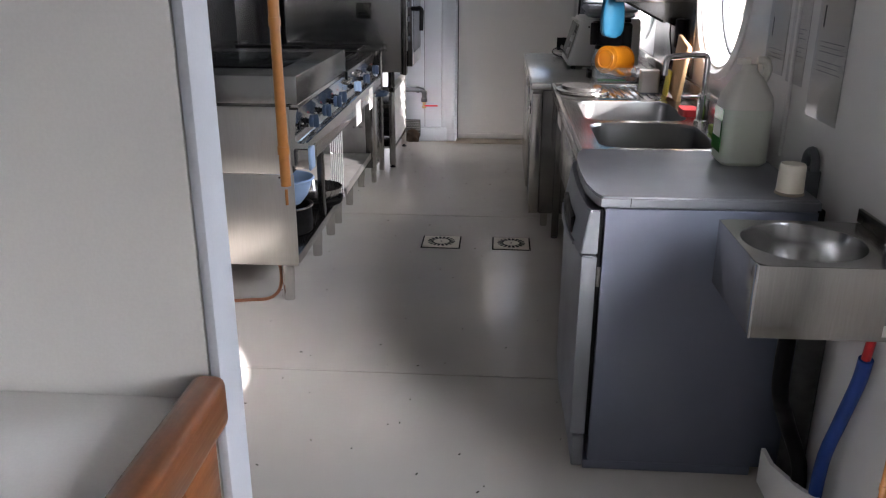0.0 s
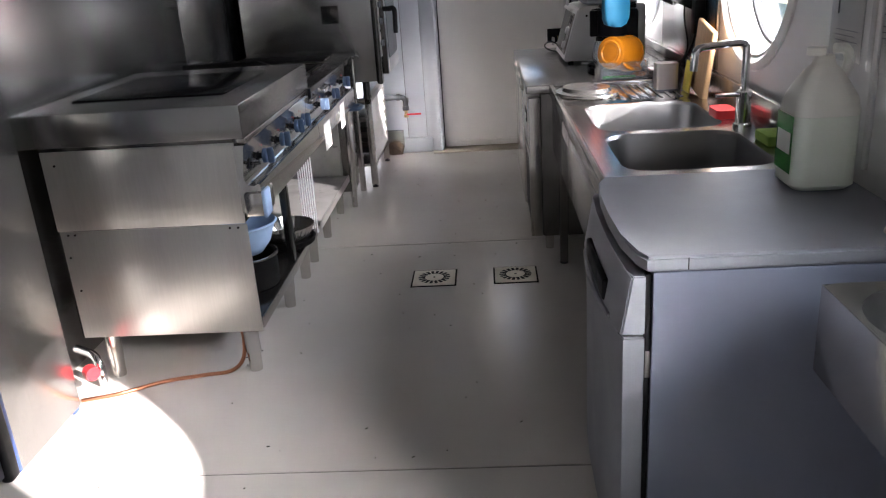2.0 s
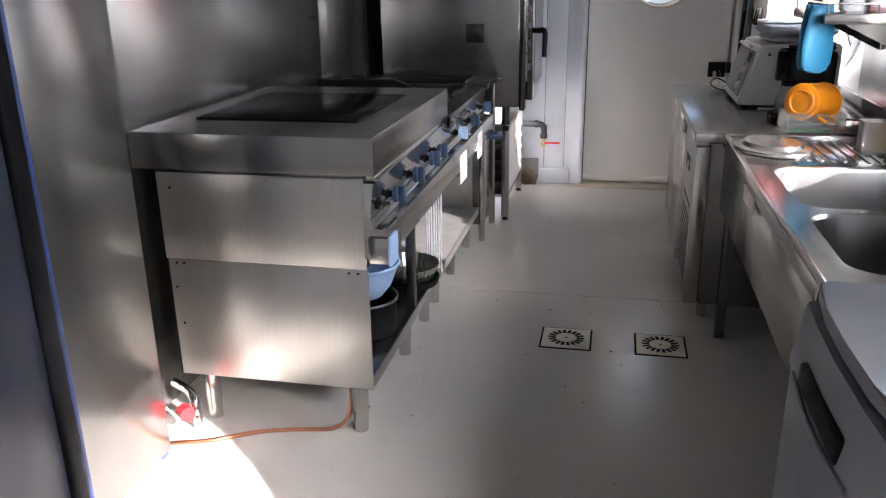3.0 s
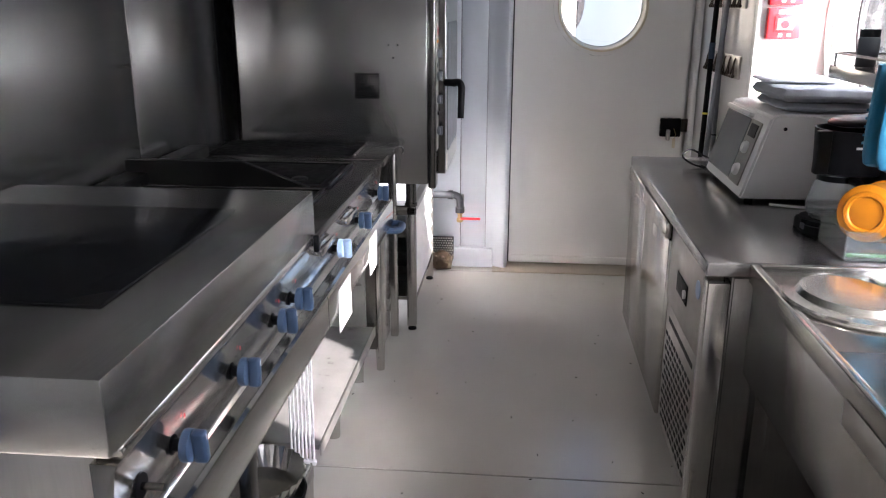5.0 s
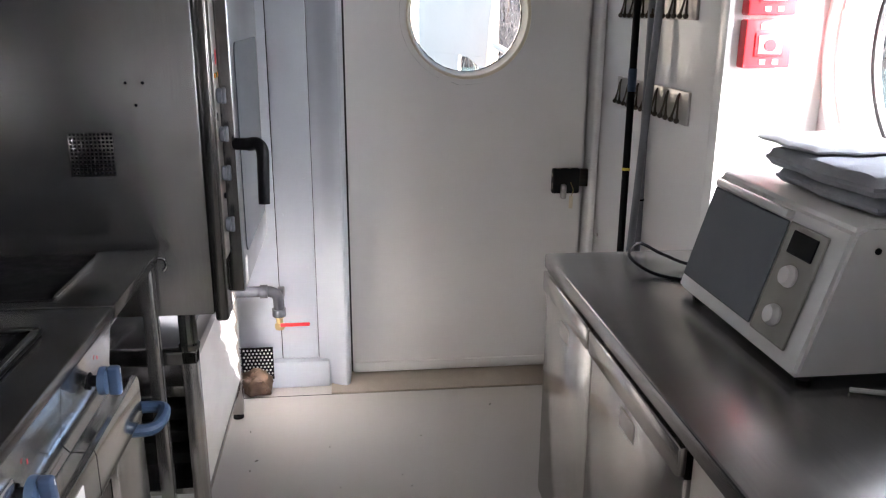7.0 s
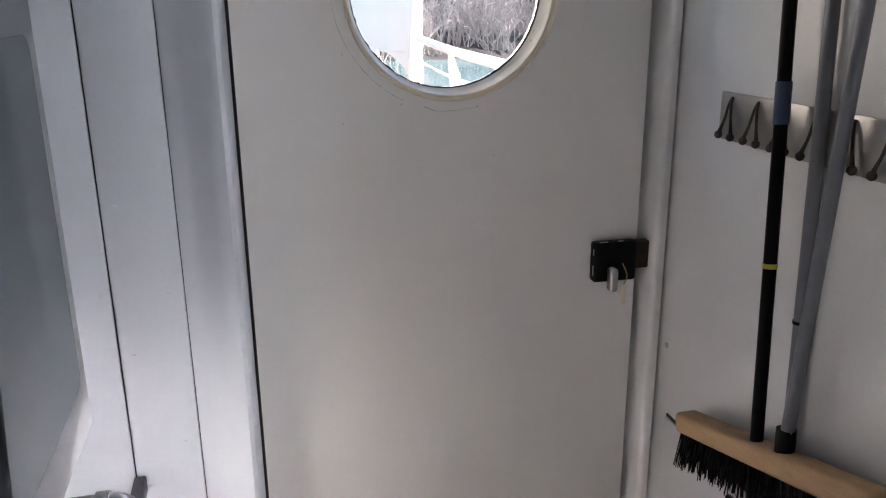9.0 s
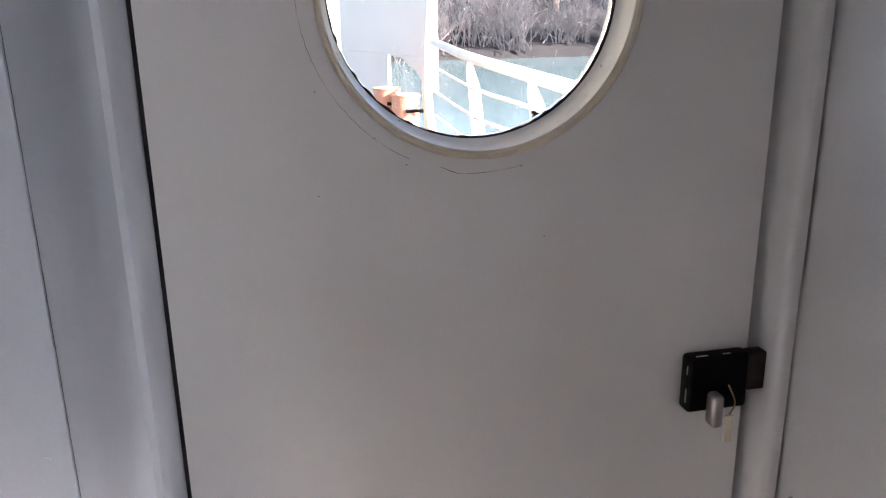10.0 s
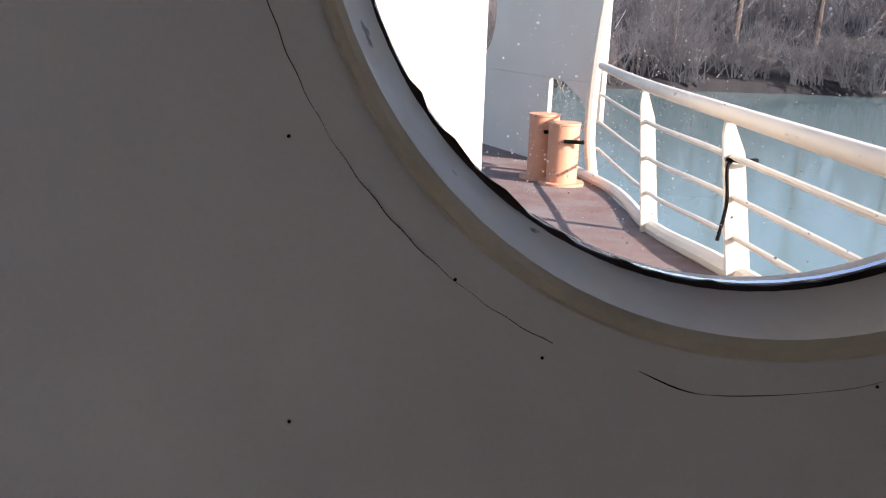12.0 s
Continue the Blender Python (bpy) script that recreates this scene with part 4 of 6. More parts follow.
part("drain", lathe(B(), [(0.028, 0.7185), (0.028, 0.722), (0.018, 0.723), (0.016, 0.7195)], Matrix.Translation((cxb, cyb, 0)), 24), CHROME, hb)
tap = part("tap", tube(B(), [(1.298, 3.943, 0.846), (1.297, 3.942, 0.93), (1.293, 3.925, 0.99), (1.286, 3.895, 1.030), (1.279, 3.862, 1.043), (1.273, 3.828, 1.032), (1.270, 3.808, 1.008), (1.269, 3.803, 0.985)], 0.0115, 14, 6), CHROME, hb, "curved chrome tap")
part("tap_base", lathe(B(), [(0.024, 0.846), (0.024, 0.868), (0.020, 0.872), (0.020, 0.892), (0.013, 0.897)], Matrix.Translation((1.298, 3.943, 0)), 20), CHROME, tap)
part("aerator", rod(B(), (1.269, 3.8035, 0.992), (1.2688, 3.8025, 0.968), 0.0135, 16), CHROME, tap)
part("sticker", box(B(), 1.262, 1.285, HY0 - 0.0012, HY0 - 0.0002, 0.684, 0.712), PAPER, hb)
part("waste_trap", lathe(B(), [(0.034, 0.630), (0.038, 0.636), (0.038, 0.668), (0.03, 0.671)], Matrix.Translation((1.13, 4.03, 0)), 20), CREAM, hb, "cream plastic waste fitting")
solo("waste_pipe", tube(B(), [(1.13, 4.03, 0.63), (1.135, 4.04, 0.45), (1.20, 4.12, 0.30), (1.255, 4.13, 0.16), (1.265, 4.13, 0.02)], 0.021, 12), BLACK, "black plastic waste pipe under the hand basin", "pipe")
solo("drain_pipe", rod(B(), (1.275, 4.235, 0.0), (1.275, 4.235, 0.70), 0.036, 18), RUBBER, "thick black upright drain pipe", "pipe")
hose = thing("water_hose", (1.29, 4.0, 0.1), "blue insulated water hose with a red end", "hose")
part("sleeve", tube(B(), [(1.293, 3.965, 0.575), (1.296, 3.985, 0.50), (1.292, 4.03, 0.36), (1.285, 4.065, 0.22), (1.285, 4.075, 0.02)], 0.0175, 12), BLUE_HOSE, hose)
part("tube", tube(B(), [(1.288, 3.945, 0.668), (1.291, 3.955, 0.62), (1.293, 3.966, 0.574)], 0.011, 10), RED, hose, "dull red hose end")
skirt = solo("pipe_skirting", extrude(B(), [(1.205, 4.28), (1.205, 4.20), (1.245, 4.09), (1.328, 3.985), (1.328, 4.00), (1.257, 4.10), (1.217, 4.205), (1.217, 4.28)], 2, 0.0, 0.115), PAINT,
             "white painted angled skirting round the pipes", "skirting", kind="structure")

# ---- sink unit ----
sk = thing("sink_unit", (1.0, 5.7, 0), "long stainless double sink with a ribbed drainer", "sink")
ZT = 0.852
SX0, SX1, SY0, SY1 = 0.690, 1.285, 4.905, 6.535
BAS = [(0.765, 1.185, 4.985, 5.455), (0.765, 1.185, 5.505, 5.995)]


def sink_bowl(x0, x1, ya, yb):
    """One pressed bowl, open at the top."""
    bm = B()
    prev = None
    for ins, z, r in ((0.0, ZT, 0.085), (0.006, ZT - 0.010, 0.085), (0.012, ZT - 0.10, 0.08), (0.022, ZT - 0.19, 0.075), (0.060, ZT - 0.205, 0.05)):
        cur = [bm.verts.new((x, y, z)) for x, y in rounded(x0 + ins, x1 - ins, ya + ins, yb - ins, r, 8)]
        if prev:
            for k in range(len(cur)):
                q = (k + 1) % len(cur)
                bm.faces.new((prev[k], prev[q], cur[q], cur[k]))
        prev = cur
    bm.faces.new(prev)
    return bm


def sink_top():
    """The flat sheet round the two openings."""
    bm = B()
    for (x0, x1, ya, yb), (o0, o1) in zip(BAS, ((SY0, 5.480), (5.480, 6.020))):
        inn = rounded(x0, x1, ya, yb, 0.085, 8)
        n = len(inn)
        cx, cy = (x0 + x1) / 2, (ya + yb) / 2
        iv = [bm.verts.new((x, y, ZT)) for x, y in inn]
        ov = []
        for x, y in inn:
            dx, dy = x - cx, y - cy
            tx = ((SX1 if dx > 0 else SX0) - cx) / dx if abs(dx) > 1e-6 else 1e9
            ty = ((o1 if dy > 0 else o0) - cy) / dy if abs(dy) > 1e-6 else 1e9
            f = min(tx, ty)
            ov.append(bm.verts.new((cx + dx * f, cy + dy * f, ZT)))
        for k in range(n):
            q = (k + 1) % n
            bm.faces.new((ov[k], ov[q], iv[q], iv[k]))
            a, b_ = ov[k].co, ov[q].co
            if abs(a.x - b_.x) > 1e-5 and abs(a.y - b_.y) > 1e-5:
                cxx, cyy = (SX1 if max(a.x, b_.x) > cx else SX0), (o1 if max(a.y, b_.y) > cy else o0)
                bm.faces.new((ov[k], bm.verts.new((cxx, cyy, ZT)), ov[q]))
    return bm


# bowls toned darker than the sheet to stand in for their shade
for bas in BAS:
    part("bowl", sink_bowl(*bas), BASIN, sk, "satin steel sink bowl, toned dark for the shade inside")
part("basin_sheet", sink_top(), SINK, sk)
part("drainer", box(B(), SX0, SX1, 6.0205, SY1, ZT - 0.028, ZT - 0.001, 0.002), SINK, sk)
part("rim_front", box(B(), SX0 - 0.010, SX0 + 0.012, SY0, SY1, ZT - 0.045, ZT + 0.005, 0.005, 3), STEEL, sk)
part("rim_end", box(B(), SX0 + 0.013, SX1, SY1 - 0.012, SY1, ZT - 0.002, ZT + 0.006, 0.002), STEEL, sk)
for k in range(9):
    x = 0.86 + 0.038 * k
    part("drainer_rib", box(B(), x, x + 0.014, 6.09, 6.47, ZT - 0.001, ZT + 0.004, 0.0018), STEEL, sk)
part("upstand", box(B(), SX1 + 0.002, SX1 + 0.022, SY0, SY1, ZT - 0.04, ZT + 0.09, 0.004), STEEL, sk)
part("apron", box(B(), SX0 + 0.002, SX0 + 0.008, SY0, SY1, 0.555, ZT - 0.046, 0.001), STEEL, sk)
part("apron_end", box(B(), SX0 + 0.010, SX1, SY1 - 0.006, SY1, 0.64, ZT - 0.03, 0.001), STEEL, sk)
for y in (4.925, 6.505):
    for x in (0.735, 1.25):
        part("leg", box(B(), x - 0.019, x + 0.019, y - 0.019, y + 0.019, 0.012, 0.82 if x < 1 else 0.80, 0.003), STEEL_D, sk)
        part("foot", rod(B(), (x, y, 0), (x, y, 0.012), 0.02, 14), RUBBER, sk)
for (x0, x1, ya, yb) in BAS:
    part("waste", lathe(B(), [(0.032, ZT - 0.204), (0.032, ZT - 0.2005), (0.012, ZT - 0.2025)], Matrix.Translation(((x0 + x1) / 2, (ya + yb) / 2, 0)), 20), CHROME, sk)
# pale plate added for a patch of light on the sink front
part("edge_guard", box(B(), SX0 - 0.013, SX0 - 0.0105, 5.70, 5.90, 0.765, 0.815, 0.001), PLATE, sk)
mx = thing("mixer_tap", (1.215, 5.478, ZT), "square-bent chrome kitchen mixer tap", "tap")
part("body", lathe(B(), [(0.030, ZT - 0.0005), (0.030, ZT + 0.012), (0.024, ZT + 0.016), (0.024, ZT + 0.115), (0.019, ZT + 0.12)], Matrix.Translation((1.222, 5.478, 0)), 24), CHROME, mx)
part("spout", tube(B(), [(1.222, 5.478, ZT + 0.115), (1.222, 5.478, ZT + 0.245), (1.216, 5.478, ZT + 0.262), (1.200, 5.478, ZT + 0.270), (1.09, 5.47, ZT + 0.262), (1.065, 5.468, ZT + 0.254), (1.058, 5.467, ZT + 0.235), (1.056, 5.467, ZT + 0.19)], 0.0125, 14, 5), CHROME, mx)
part("lever", box(B(), 1.13, 1.225, 5.462, 5.482, ZT + 0.10, ZT + 0.112, 0.004), CHROME, mx)

# ---- refrigerated counter ----
fc = thing("fridge_counter", (0.95, 7.25, 0), "low stainless refrigerated counter with two doors and a control panel", "refrigerator")
part("worktop", box(B(), 0.575, 1.300, 6.540, 8.020, 0.818, 0.857, 0.005, 3), STEEL_H, fc)
part("upstand", box(B(), 1.302, 1.327, 6.54, 8.05, 0.80, 0.935, 0.004), STEEL, fc)
# body and end panel darkened in colour for the shade there
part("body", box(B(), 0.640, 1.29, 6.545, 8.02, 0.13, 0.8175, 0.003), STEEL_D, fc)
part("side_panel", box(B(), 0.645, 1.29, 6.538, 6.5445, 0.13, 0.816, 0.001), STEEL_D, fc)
part("corner_post", box(B(), 0.5840, 0.638, 6.540, 6.600, 0.13, 0.800, 0.003), STEEL, fc)
for a, b_ in ((7.085, 7.590), (7.596, 8.015)):
    d = part("door", box(B(), 0.5820, 0.638, a, b_, 0.135, 0.755, 0.006, 2), STEEL, fc)
    part("grip", box(B(), 0.5700, 0.5880, a + 0.004, b_ - 0.004, 0.757, 0.812, 0.005, 2), STEEL, d, "folded steel door grip")
    part("door_label", box(B(), 0.5802, 0.5815, (a + b_) / 2 - 0.03, (a + b_) / 2 + 0.05, 0.69, 0.73, 0.0003), PLATE, d)
cp = part("control_panel", box(B(), 0.5880, 0.638, 6.602, 7.075, 0.555, 0.812, 0.006, 2), PLATE, fc, "grey control panel")
part("display", box(B(), 0.5845, 0.5875, 6.78, 6.93, 0.645, 0.705, 0.001), BLACK, cp)
part("switch", rod(B(), (0.5840, 6.80, 0.675), (0.578, 6.80, 0.675), 0.013, 16), WHITE_P, cp)
part("badge", rod(B(), (0.5878, 6.66, 0.74), (0.5855, 6.66, 0.74), 0.026, 20), BLUE_PALE, cp)
gp = part("grille", box(B(), 0.5920, 0.638, 6.602, 7.075, 0.135, 0.550, 0.004), PLATE, fc, "louvred compressor grille")
bm = B()
for r_ in range(12):
    for c_ in range(9):
        y, z = 6.65 + c_ * 0.044 + (r_ % 2) * 0.02, 0.165 + r_ * 0.026
        if y < 7.03:
            box(bm, 0.5902, 0.5918, y, y + 0.028, z, z + 0.012)
part("louvre_pattern", bm, BLACK, gp, "", False)
part("slot", box(B(), 0.5902, 0.5918, 6.66, 7.02, 0.505, 0.52), BLACK, gp)
for x, y in ((0.684, 6.731), (1.2, 6.62), (0.684, 7.95), (1.2, 7.95)):
    leg(fc, x, y, 0.129, 0.024)

# steel splash behind the counters
sp = thing("splash_panel", (XR, 6.7, 0.9), "stainless splash panels behind the sink and counter", "wall panel", kind="structure")
part("steel_sheet", box(B(), XR - 0.008, XR - 0.001, 6.20, 7.20, 0.936, 1.50, 0.001), STEEL_W, sp)
part("edge_trim", box(B(), XR - 0.014, XR - 0.001, 6.170, 6.198, 0.936, 1.50, 0.002), STEEL, sp)

# ---- microwave with mats ----
mwv = thing("microwave", (1.02, 7.43, 0.858), "white microwave oven with a dark sloping glass front", "microwave")
MZ = 0.872
fr_ = [(0.810, MZ), (0.885, 1.135), (0.905, 1.145), (1.235, 1.148), (1.235, MZ)]
bm = extrude(B(), fr_, 1, 7.188, 7.690)
bmesh.ops.bevel(bm, geom=list(bm.edges), offset=0.008, segments=2, affect="EDGES")
part("case", bm, WHITE_P, mwv)
sl = Matrix.Translation((0.8475, 7.44, 1.0035)) @ Matrix.Rotation(math.atan2(0.075, 0.263), 4, "Y")
part("door_glass", box(B(), -0.0065, -0.0015, -0.075, 0.235, -0.102, 0.108, 0.003, 1, sl), SCREEN, mwv, "grey glass door")
part("control_strip", box(B(), -0.0060, -0.0015, -0.205, -0.080, -0.105, 0.110, 0.003, 1, sl), BEIGE, mwv, "beige-grey control strip")
part("display", box(B(), -0.0085, -0.0062, -0.185, -0.105, 0.055, 0.098, 0.002, 1, sl), BLACK, mwv)
for zz in (0.018, -0.058):
    b2 = B()
    lathe(b2, [(0.020, 0.0), (0.021, 0.006), (0.016, 0.016)], sl @ Matrix.Translation((-0.0062, -0.145, zz)) @ Matrix.Rotation(radians(-90), 4, "Y"), 20)
    part("dial", b2, WHITE_P, mwv, "white plastic dial")
part("handle_lip", box(B(), -0.020, -0.001, -0.08, 0.22, 0.112, 0.128, 0.005, 2, sl), WHITE_P, mwv)
for y in (7.22, 7.66):
    for x in (0.85, 1.2):
        part("foot", rod(B(), (x, y, 0.858), (x, y, MZ + 0.001), 0.014, 12), RUBBER, mwv)
part("screw", rod(B(), (0.93, 7.189, 1.10), (0.93, 7.186, 1.10), 0.006, 10), BLACK, mwv)


def quilt(name, x0, x1, ya, yb, z, th, material, label):
    bm_ = B()
    nx, ny = 22, 26
    tops, bots = {}, {}
    for i in range(nx + 1):
        for j in range(ny + 1):
            u, v = i / nx, j / ny
            edge = min(u, 1 - u, v, 1 - v)
            puff = min(1.0, edge * 16) ** 0.5
            q = 0.30 + 0.70 * (abs(math.sin(u * 12.5 + v * 9)) * abs(math.sin(u * 9 - v * 12.5))) ** 0.5
            wob = 0.006 * math.sin(5 * u + 4 * v)
            cu, cv = 2 * u - 1, 2 * v - 1
            x = (x0 + x1) / 2 + (x1 - x0) / 2 * cu * math.sqrt(1 - 0.14 * cv ** 4) + 0.005 * math.sin(v * 11)
            y = (ya + yb) / 2 + (yb - ya) / 2 * cv * math.sqrt(1 - 0.14 * cu ** 4) + 0.005 * math.sin(u * 13)
            tops[i, j] = bm_.verts.new((x, y, z + th * (0.52 + 0.34 * puff + 0.14 * puff * q) + wob * 0.15))
            bots[i, j] = bm_.verts.new((x, y, z + (1 - puff) * th * 0.35))
    for i in range(nx):
        for j in range(ny):
            bm_.faces.new((tops[i, j], tops[i + 1, j], tops[i + 1, j + 1], tops[i, j + 1]))
            bm_.faces.new((bots[i, j], bots[i, j + 1], bots[i + 1, j + 1], bots[i + 1, j]))
    rim = [(i, 0) for i in range(nx)] + [(nx, j) for j in range(ny)] + [(i, ny) for i in range(nx, 0, -1)] + [(0, j) for j in range(ny, 0, -1)]
    for a, b_ in zip(rim, rim[1:] + rim[:1]):
        bm_.faces.new((tops[a], tops[b_], bots[b_], bots[a]))
    return solo(name, bm_, material, label, "oven mat", "mats on the microwave")


quilt("oven_mat", 0.925, 1.205, 7.20, 7.55, 1.149, 0.032, TEXTILE, "folded grey quilted oven mat on the microwave")
quilt("oven_mat", 0.908, 1.222, 7.195, 7.57, 1.180, 0.042, TEXTILE, "folded grey quilted oven mat on another mat")
quilt("folded_cloth", 0.925, 1.16, 7.40, 7.64, 1.2205, 0.016, TOWEL, "folded pale grey cloth on the darker mats")
solo("power_cable", tube(B(), [(0.90, 7.72, 0.862), (0.80, 7.80, 0.863), (0.76, 7.88, 0.885), (0.80, 7.93, 0.905), (0.86, 7.90, 0.88), (0.93, 7.86, 0.864), (1.1, 7.9, 0.863)], 0.0042, 8), BLACK, "looped black power cable on the counter", "cable")
solo("power_cable", tube(B(), [(0.90, 7.16, 0.8625), (1.0, 7.13, 0.8625), (1.12, 7.14, 0.8625), (1.25, 7.2, 0.8625)], 0.0045, 8), WHITE_P, "white power cable beneath the microwave edge", "cable")

# ---- coffee maker ----
cm = thing("coffee_maker", (1.0, 6.88, 0.858), "black drip coffee maker with a glass jug", "coffee maker")
cmx, cmy = 1.005, 6.885
bm = extrude(B(), rounded(cmx - 0.105, cmx + 0.125, cmy - 0.085, cmy + 0.085, 0.06, 8), 2, 0.8585, 0.893)
bmesh.ops.bevel(bm, geom=[e for e in bm.edges if abs(e.verts[0].co.z - e.verts[1].co.z) < 1e-5 and e.verts[0].co.z > 0.88], offset=0.012, segments=3, affect="EDGES")
part("base", bm, BLACK, cm)
part("hot_plate", rod(B(), (cmx - 0.01, cmy, 0.8932), (cmx - 0.01, cmy, 0.8955), 0.066, 32), STEEL_D, cm)
part("switch", box(B(), cmx - 0.1065, cmx - 0.100, cmy - 0.045, cmy - 0.020, 0.868, 0.884, 0.002), GREY_P, cm)
part("column", box(B(), cmx + 0.065, cmx + 0.125, cmy - 0.075, cmy + 0.075, 0.888, 1.150, 0.018, 3), BLACK, cm)
part("filter_housing", lathe(B(), [(0.082, 1.026), (0.090, 1.030), (0.098, 1.145), (0.099, 1.150), (0.093, 1.150), (0.084, 1.05), (0.0, 1.045)], Matrix.Translation((cmx + 0.01, cmy, 0)), 40), BLACK, cm)
part("lid_hinge", box(B(), cmx + 0.085, cmx + 0.120, cmy - 0.030, cmy + 0.030, 1.149, 1.170, 0.005, 2), BLACK, cm)
part("lid", lathe(B(), [(0.080, 0.0), (0.090, 0.003), (0.091, 0.008), (0.084, 0.013), (0.0, 0.016)], Matrix.Translation((cmx + 0.035, cmy, 1.163)) @ Matrix.Rotation(radians(-5), 4, "Y"), 40), BLACK, cm, "black lid standing slightly open")
part("side_wing", box(B(), cmx - 0.104, cmx - 0.066, cmy - 0.070, cmy - 0.040, 1.030, 1.150, 0.006, 2), BLACK, cm)
part("logo_bar", box(B(), cmx - 0.012, cmx + 0.030, cmy - 0.0975, cmy - 0.0925, 1.105, 1.111), PAPER, cm)
jug = part("jug", lathe(B(), [(0.058, 0.8965), (0.072, 0.908), (0.076, 0.935), (0.064, 0.985), (0.052, 1.012), (0.050, 1.012), (0.062, 0.985), (0.074, 0.935), (0.070, 0.910), (0.056, 0.899)], Matrix.Translation((cmx - 0.012, cmy, 0)), 32, closed=True), CLEARP, cm, "clear glass coffee jug")
part("jug_collar", lathe(B(), [(0.053, 1.004), (0.056, 1.004), (0.056, 1.020), (0.053, 1.020)], Matrix.Translation((cmx - 0.012, cmy, 0)), 32, closed=True), BLACK, jug)
part("jug_handle", tube(B(), [(cmx + 0.005, cmy - 0.050, 1.012), (cmx + 0.010, cmy - 0.100, 1.008), (cmx + 0.012, cmy - 0.112, 0.97), (cmx + 0.010, cmy - 0.106, 0.925), (cmx + 0.004, cmy - 0.075, 0.912)], 0.0115, 10), BLACK, jug)

# ---- orange jug in a clear drying box ----
oj = thing("plastic_jug", (0.99, 6.64, 0.87), "orange plastic measuring jug lying on its side to dry", "jug")
mj = Matrix.Translation((1.015, 6.665, 0.965)) @ Matrix.Rotation(radians(48), 4, "Z") @ Matrix.Rotation(radians(98), 4, "Y")
part("body", lathe(B(), [(0.064, -0.075), (0.072, -0.07), (0.078, 0.075), (0.074, 0.075), (0.066, -0.06), (0.0, -0.063)], mj, 40), ORANGE, oj)
part("base_ring", lathe(B(), [(0.040, -0.0752), (0.044, -0.080), (0.052, -0.080), (0.056, -0.0752)], mj, 32, closed=True), ORANGE, oj)
part("rim", lathe(B(), [(0.074, 0.071), (0.083, 0.072), (0.083, 0.079), (0.074, 0.080)], mj, 40, closed=True), ORANGE, oj)
part("handle", tube(B(), [mj @ Vector((0.045, -0.060, 0.055)), mj @ Vector((0.066, -0.088, 0.045)), mj @ Vector((0.064, -0.086, -0.035)), mj @ Vector((0.042, -0.056, -0.045))], 0.009, 8), ORANGE, oj)
bn = thing("drying_box", (0.99, 6.62, 0.858), "clear plastic drying box with cutlery", "container")
for a in ((0.915, 1.13, 6.575, 6.579, 0.861, 0.935), (0.915, 1.13, 6.755, 6.759, 0.861, 0.935), (0.915, 0.919, 6.580, 6.754, 0.861, 0.935), (1.126, 1.13, 6.580, 6.754, 0.861, 0.935), (0.915, 1.13, 6.575, 6.759, 0.8575, 0.8605)):
    part("wall" if a[4] > 0.86 else "base", box(B(), *a, 0.0008, 1), CLEARP, bn)
solo("knife", box(B(), 0.93, 1.08, 6.60, 6.614, 0.8615, 0.872, 0.003), SOAP, "green-handled knife lying in the drying box", "knife")
solo("pot_lid", lathe(B(), [(0.105, 0.862), (0.108, 0.866), (0.100, 0.872), (0.05, 0.890), (0.0, 0.895)], Matrix.Translation((1.18, 6.66, 0.0)), 40), STEEL, "round steel pot lid on the counter", "pot lid")

# ---- things on the drainer and at the sink ----
tr = thing("serving_tray", (0.80, 6.28, ZT), "oval stainless serving dish lying face down", "tray")
part("dish", lathe(B(), [(0.150, 0.853), (0.157, 0.858), (0.154, 0.866), (0.125, 0.871), (0.115, 0.884), (0.0, 0.886)], Matrix.Translation((0.815, 6.27, 0)) @ Matrix.Rotation(radians(20), 4, "Z"), 48, 0.80), STEEL, tr)
part("rim", lathe(B(), [(0.152, 0.8525), (0.1595, 0.854), (0.161, 0.8575), (0.1585, 0.8605)], Matrix.Translation((0.815, 6.27, 0)) @ Matrix.Rotation(radians(20), 4, "Z"), 48, 0.80), STEEL, tr, "rolled steel rim")
cn = thing("utensil_canister", (1.14, 6.26, ZT), "square pale metal canister on the drainer", "canister")
bm = extrude(B(), rounded(1.098, 1.188, 6.225, 6.305, 0.014), 2, 0.858, 0.965)
part("can", bm, PLATE, cn)
part("base_ring", extrude(B(), rounded(1.092, 1.194, 6.219, 6.311, 0.014), 2, 0.8515, 0.860), GREY_P, cn)
solo("dish_cloth", box(B(), 1.205, 1.213, 6.14, 6.24, 0.853, 0.975, 0.003, 2, Matrix.Translation((1.21, 6.19, 0.85)) @ Matrix.Rotation(radians(7), 4, "Y") @ Matrix.Translation((-1.21, -6.19, -0.85))), YELLOW, "yellow dish cloth propped up to dry", "cloth")
tb = Matrix.Translation((1.262, 6.12, ZT)) @ Matrix.Rotation(radians(4), 4, "Y") @ Matrix.Rotation(radians(9), 4, "X")
solo("cutting_board", box(B(), -0.034, -0.012, -0.115, 0.115, 0.002, 0.275, 0.008, 3, tb), BOARD, "beech cutting board leaning against the wall", "cutting board")
solo("red_brush", extrude(B(), rounded(1.175, 1.245, 5.60, 5.72, 0.02), 2, ZT + 0.0005, ZT + 0.03), RED, "red plastic dish brush beside the tap", "brush")
solo("scouring_sponge", box(B(), 1.205, 1.275, 5.18, 5.30, ZT + 0.0005, ZT + 0.032, 0.006), GREEN, "yellow-green scouring sponge at the sink edge", "sponge")
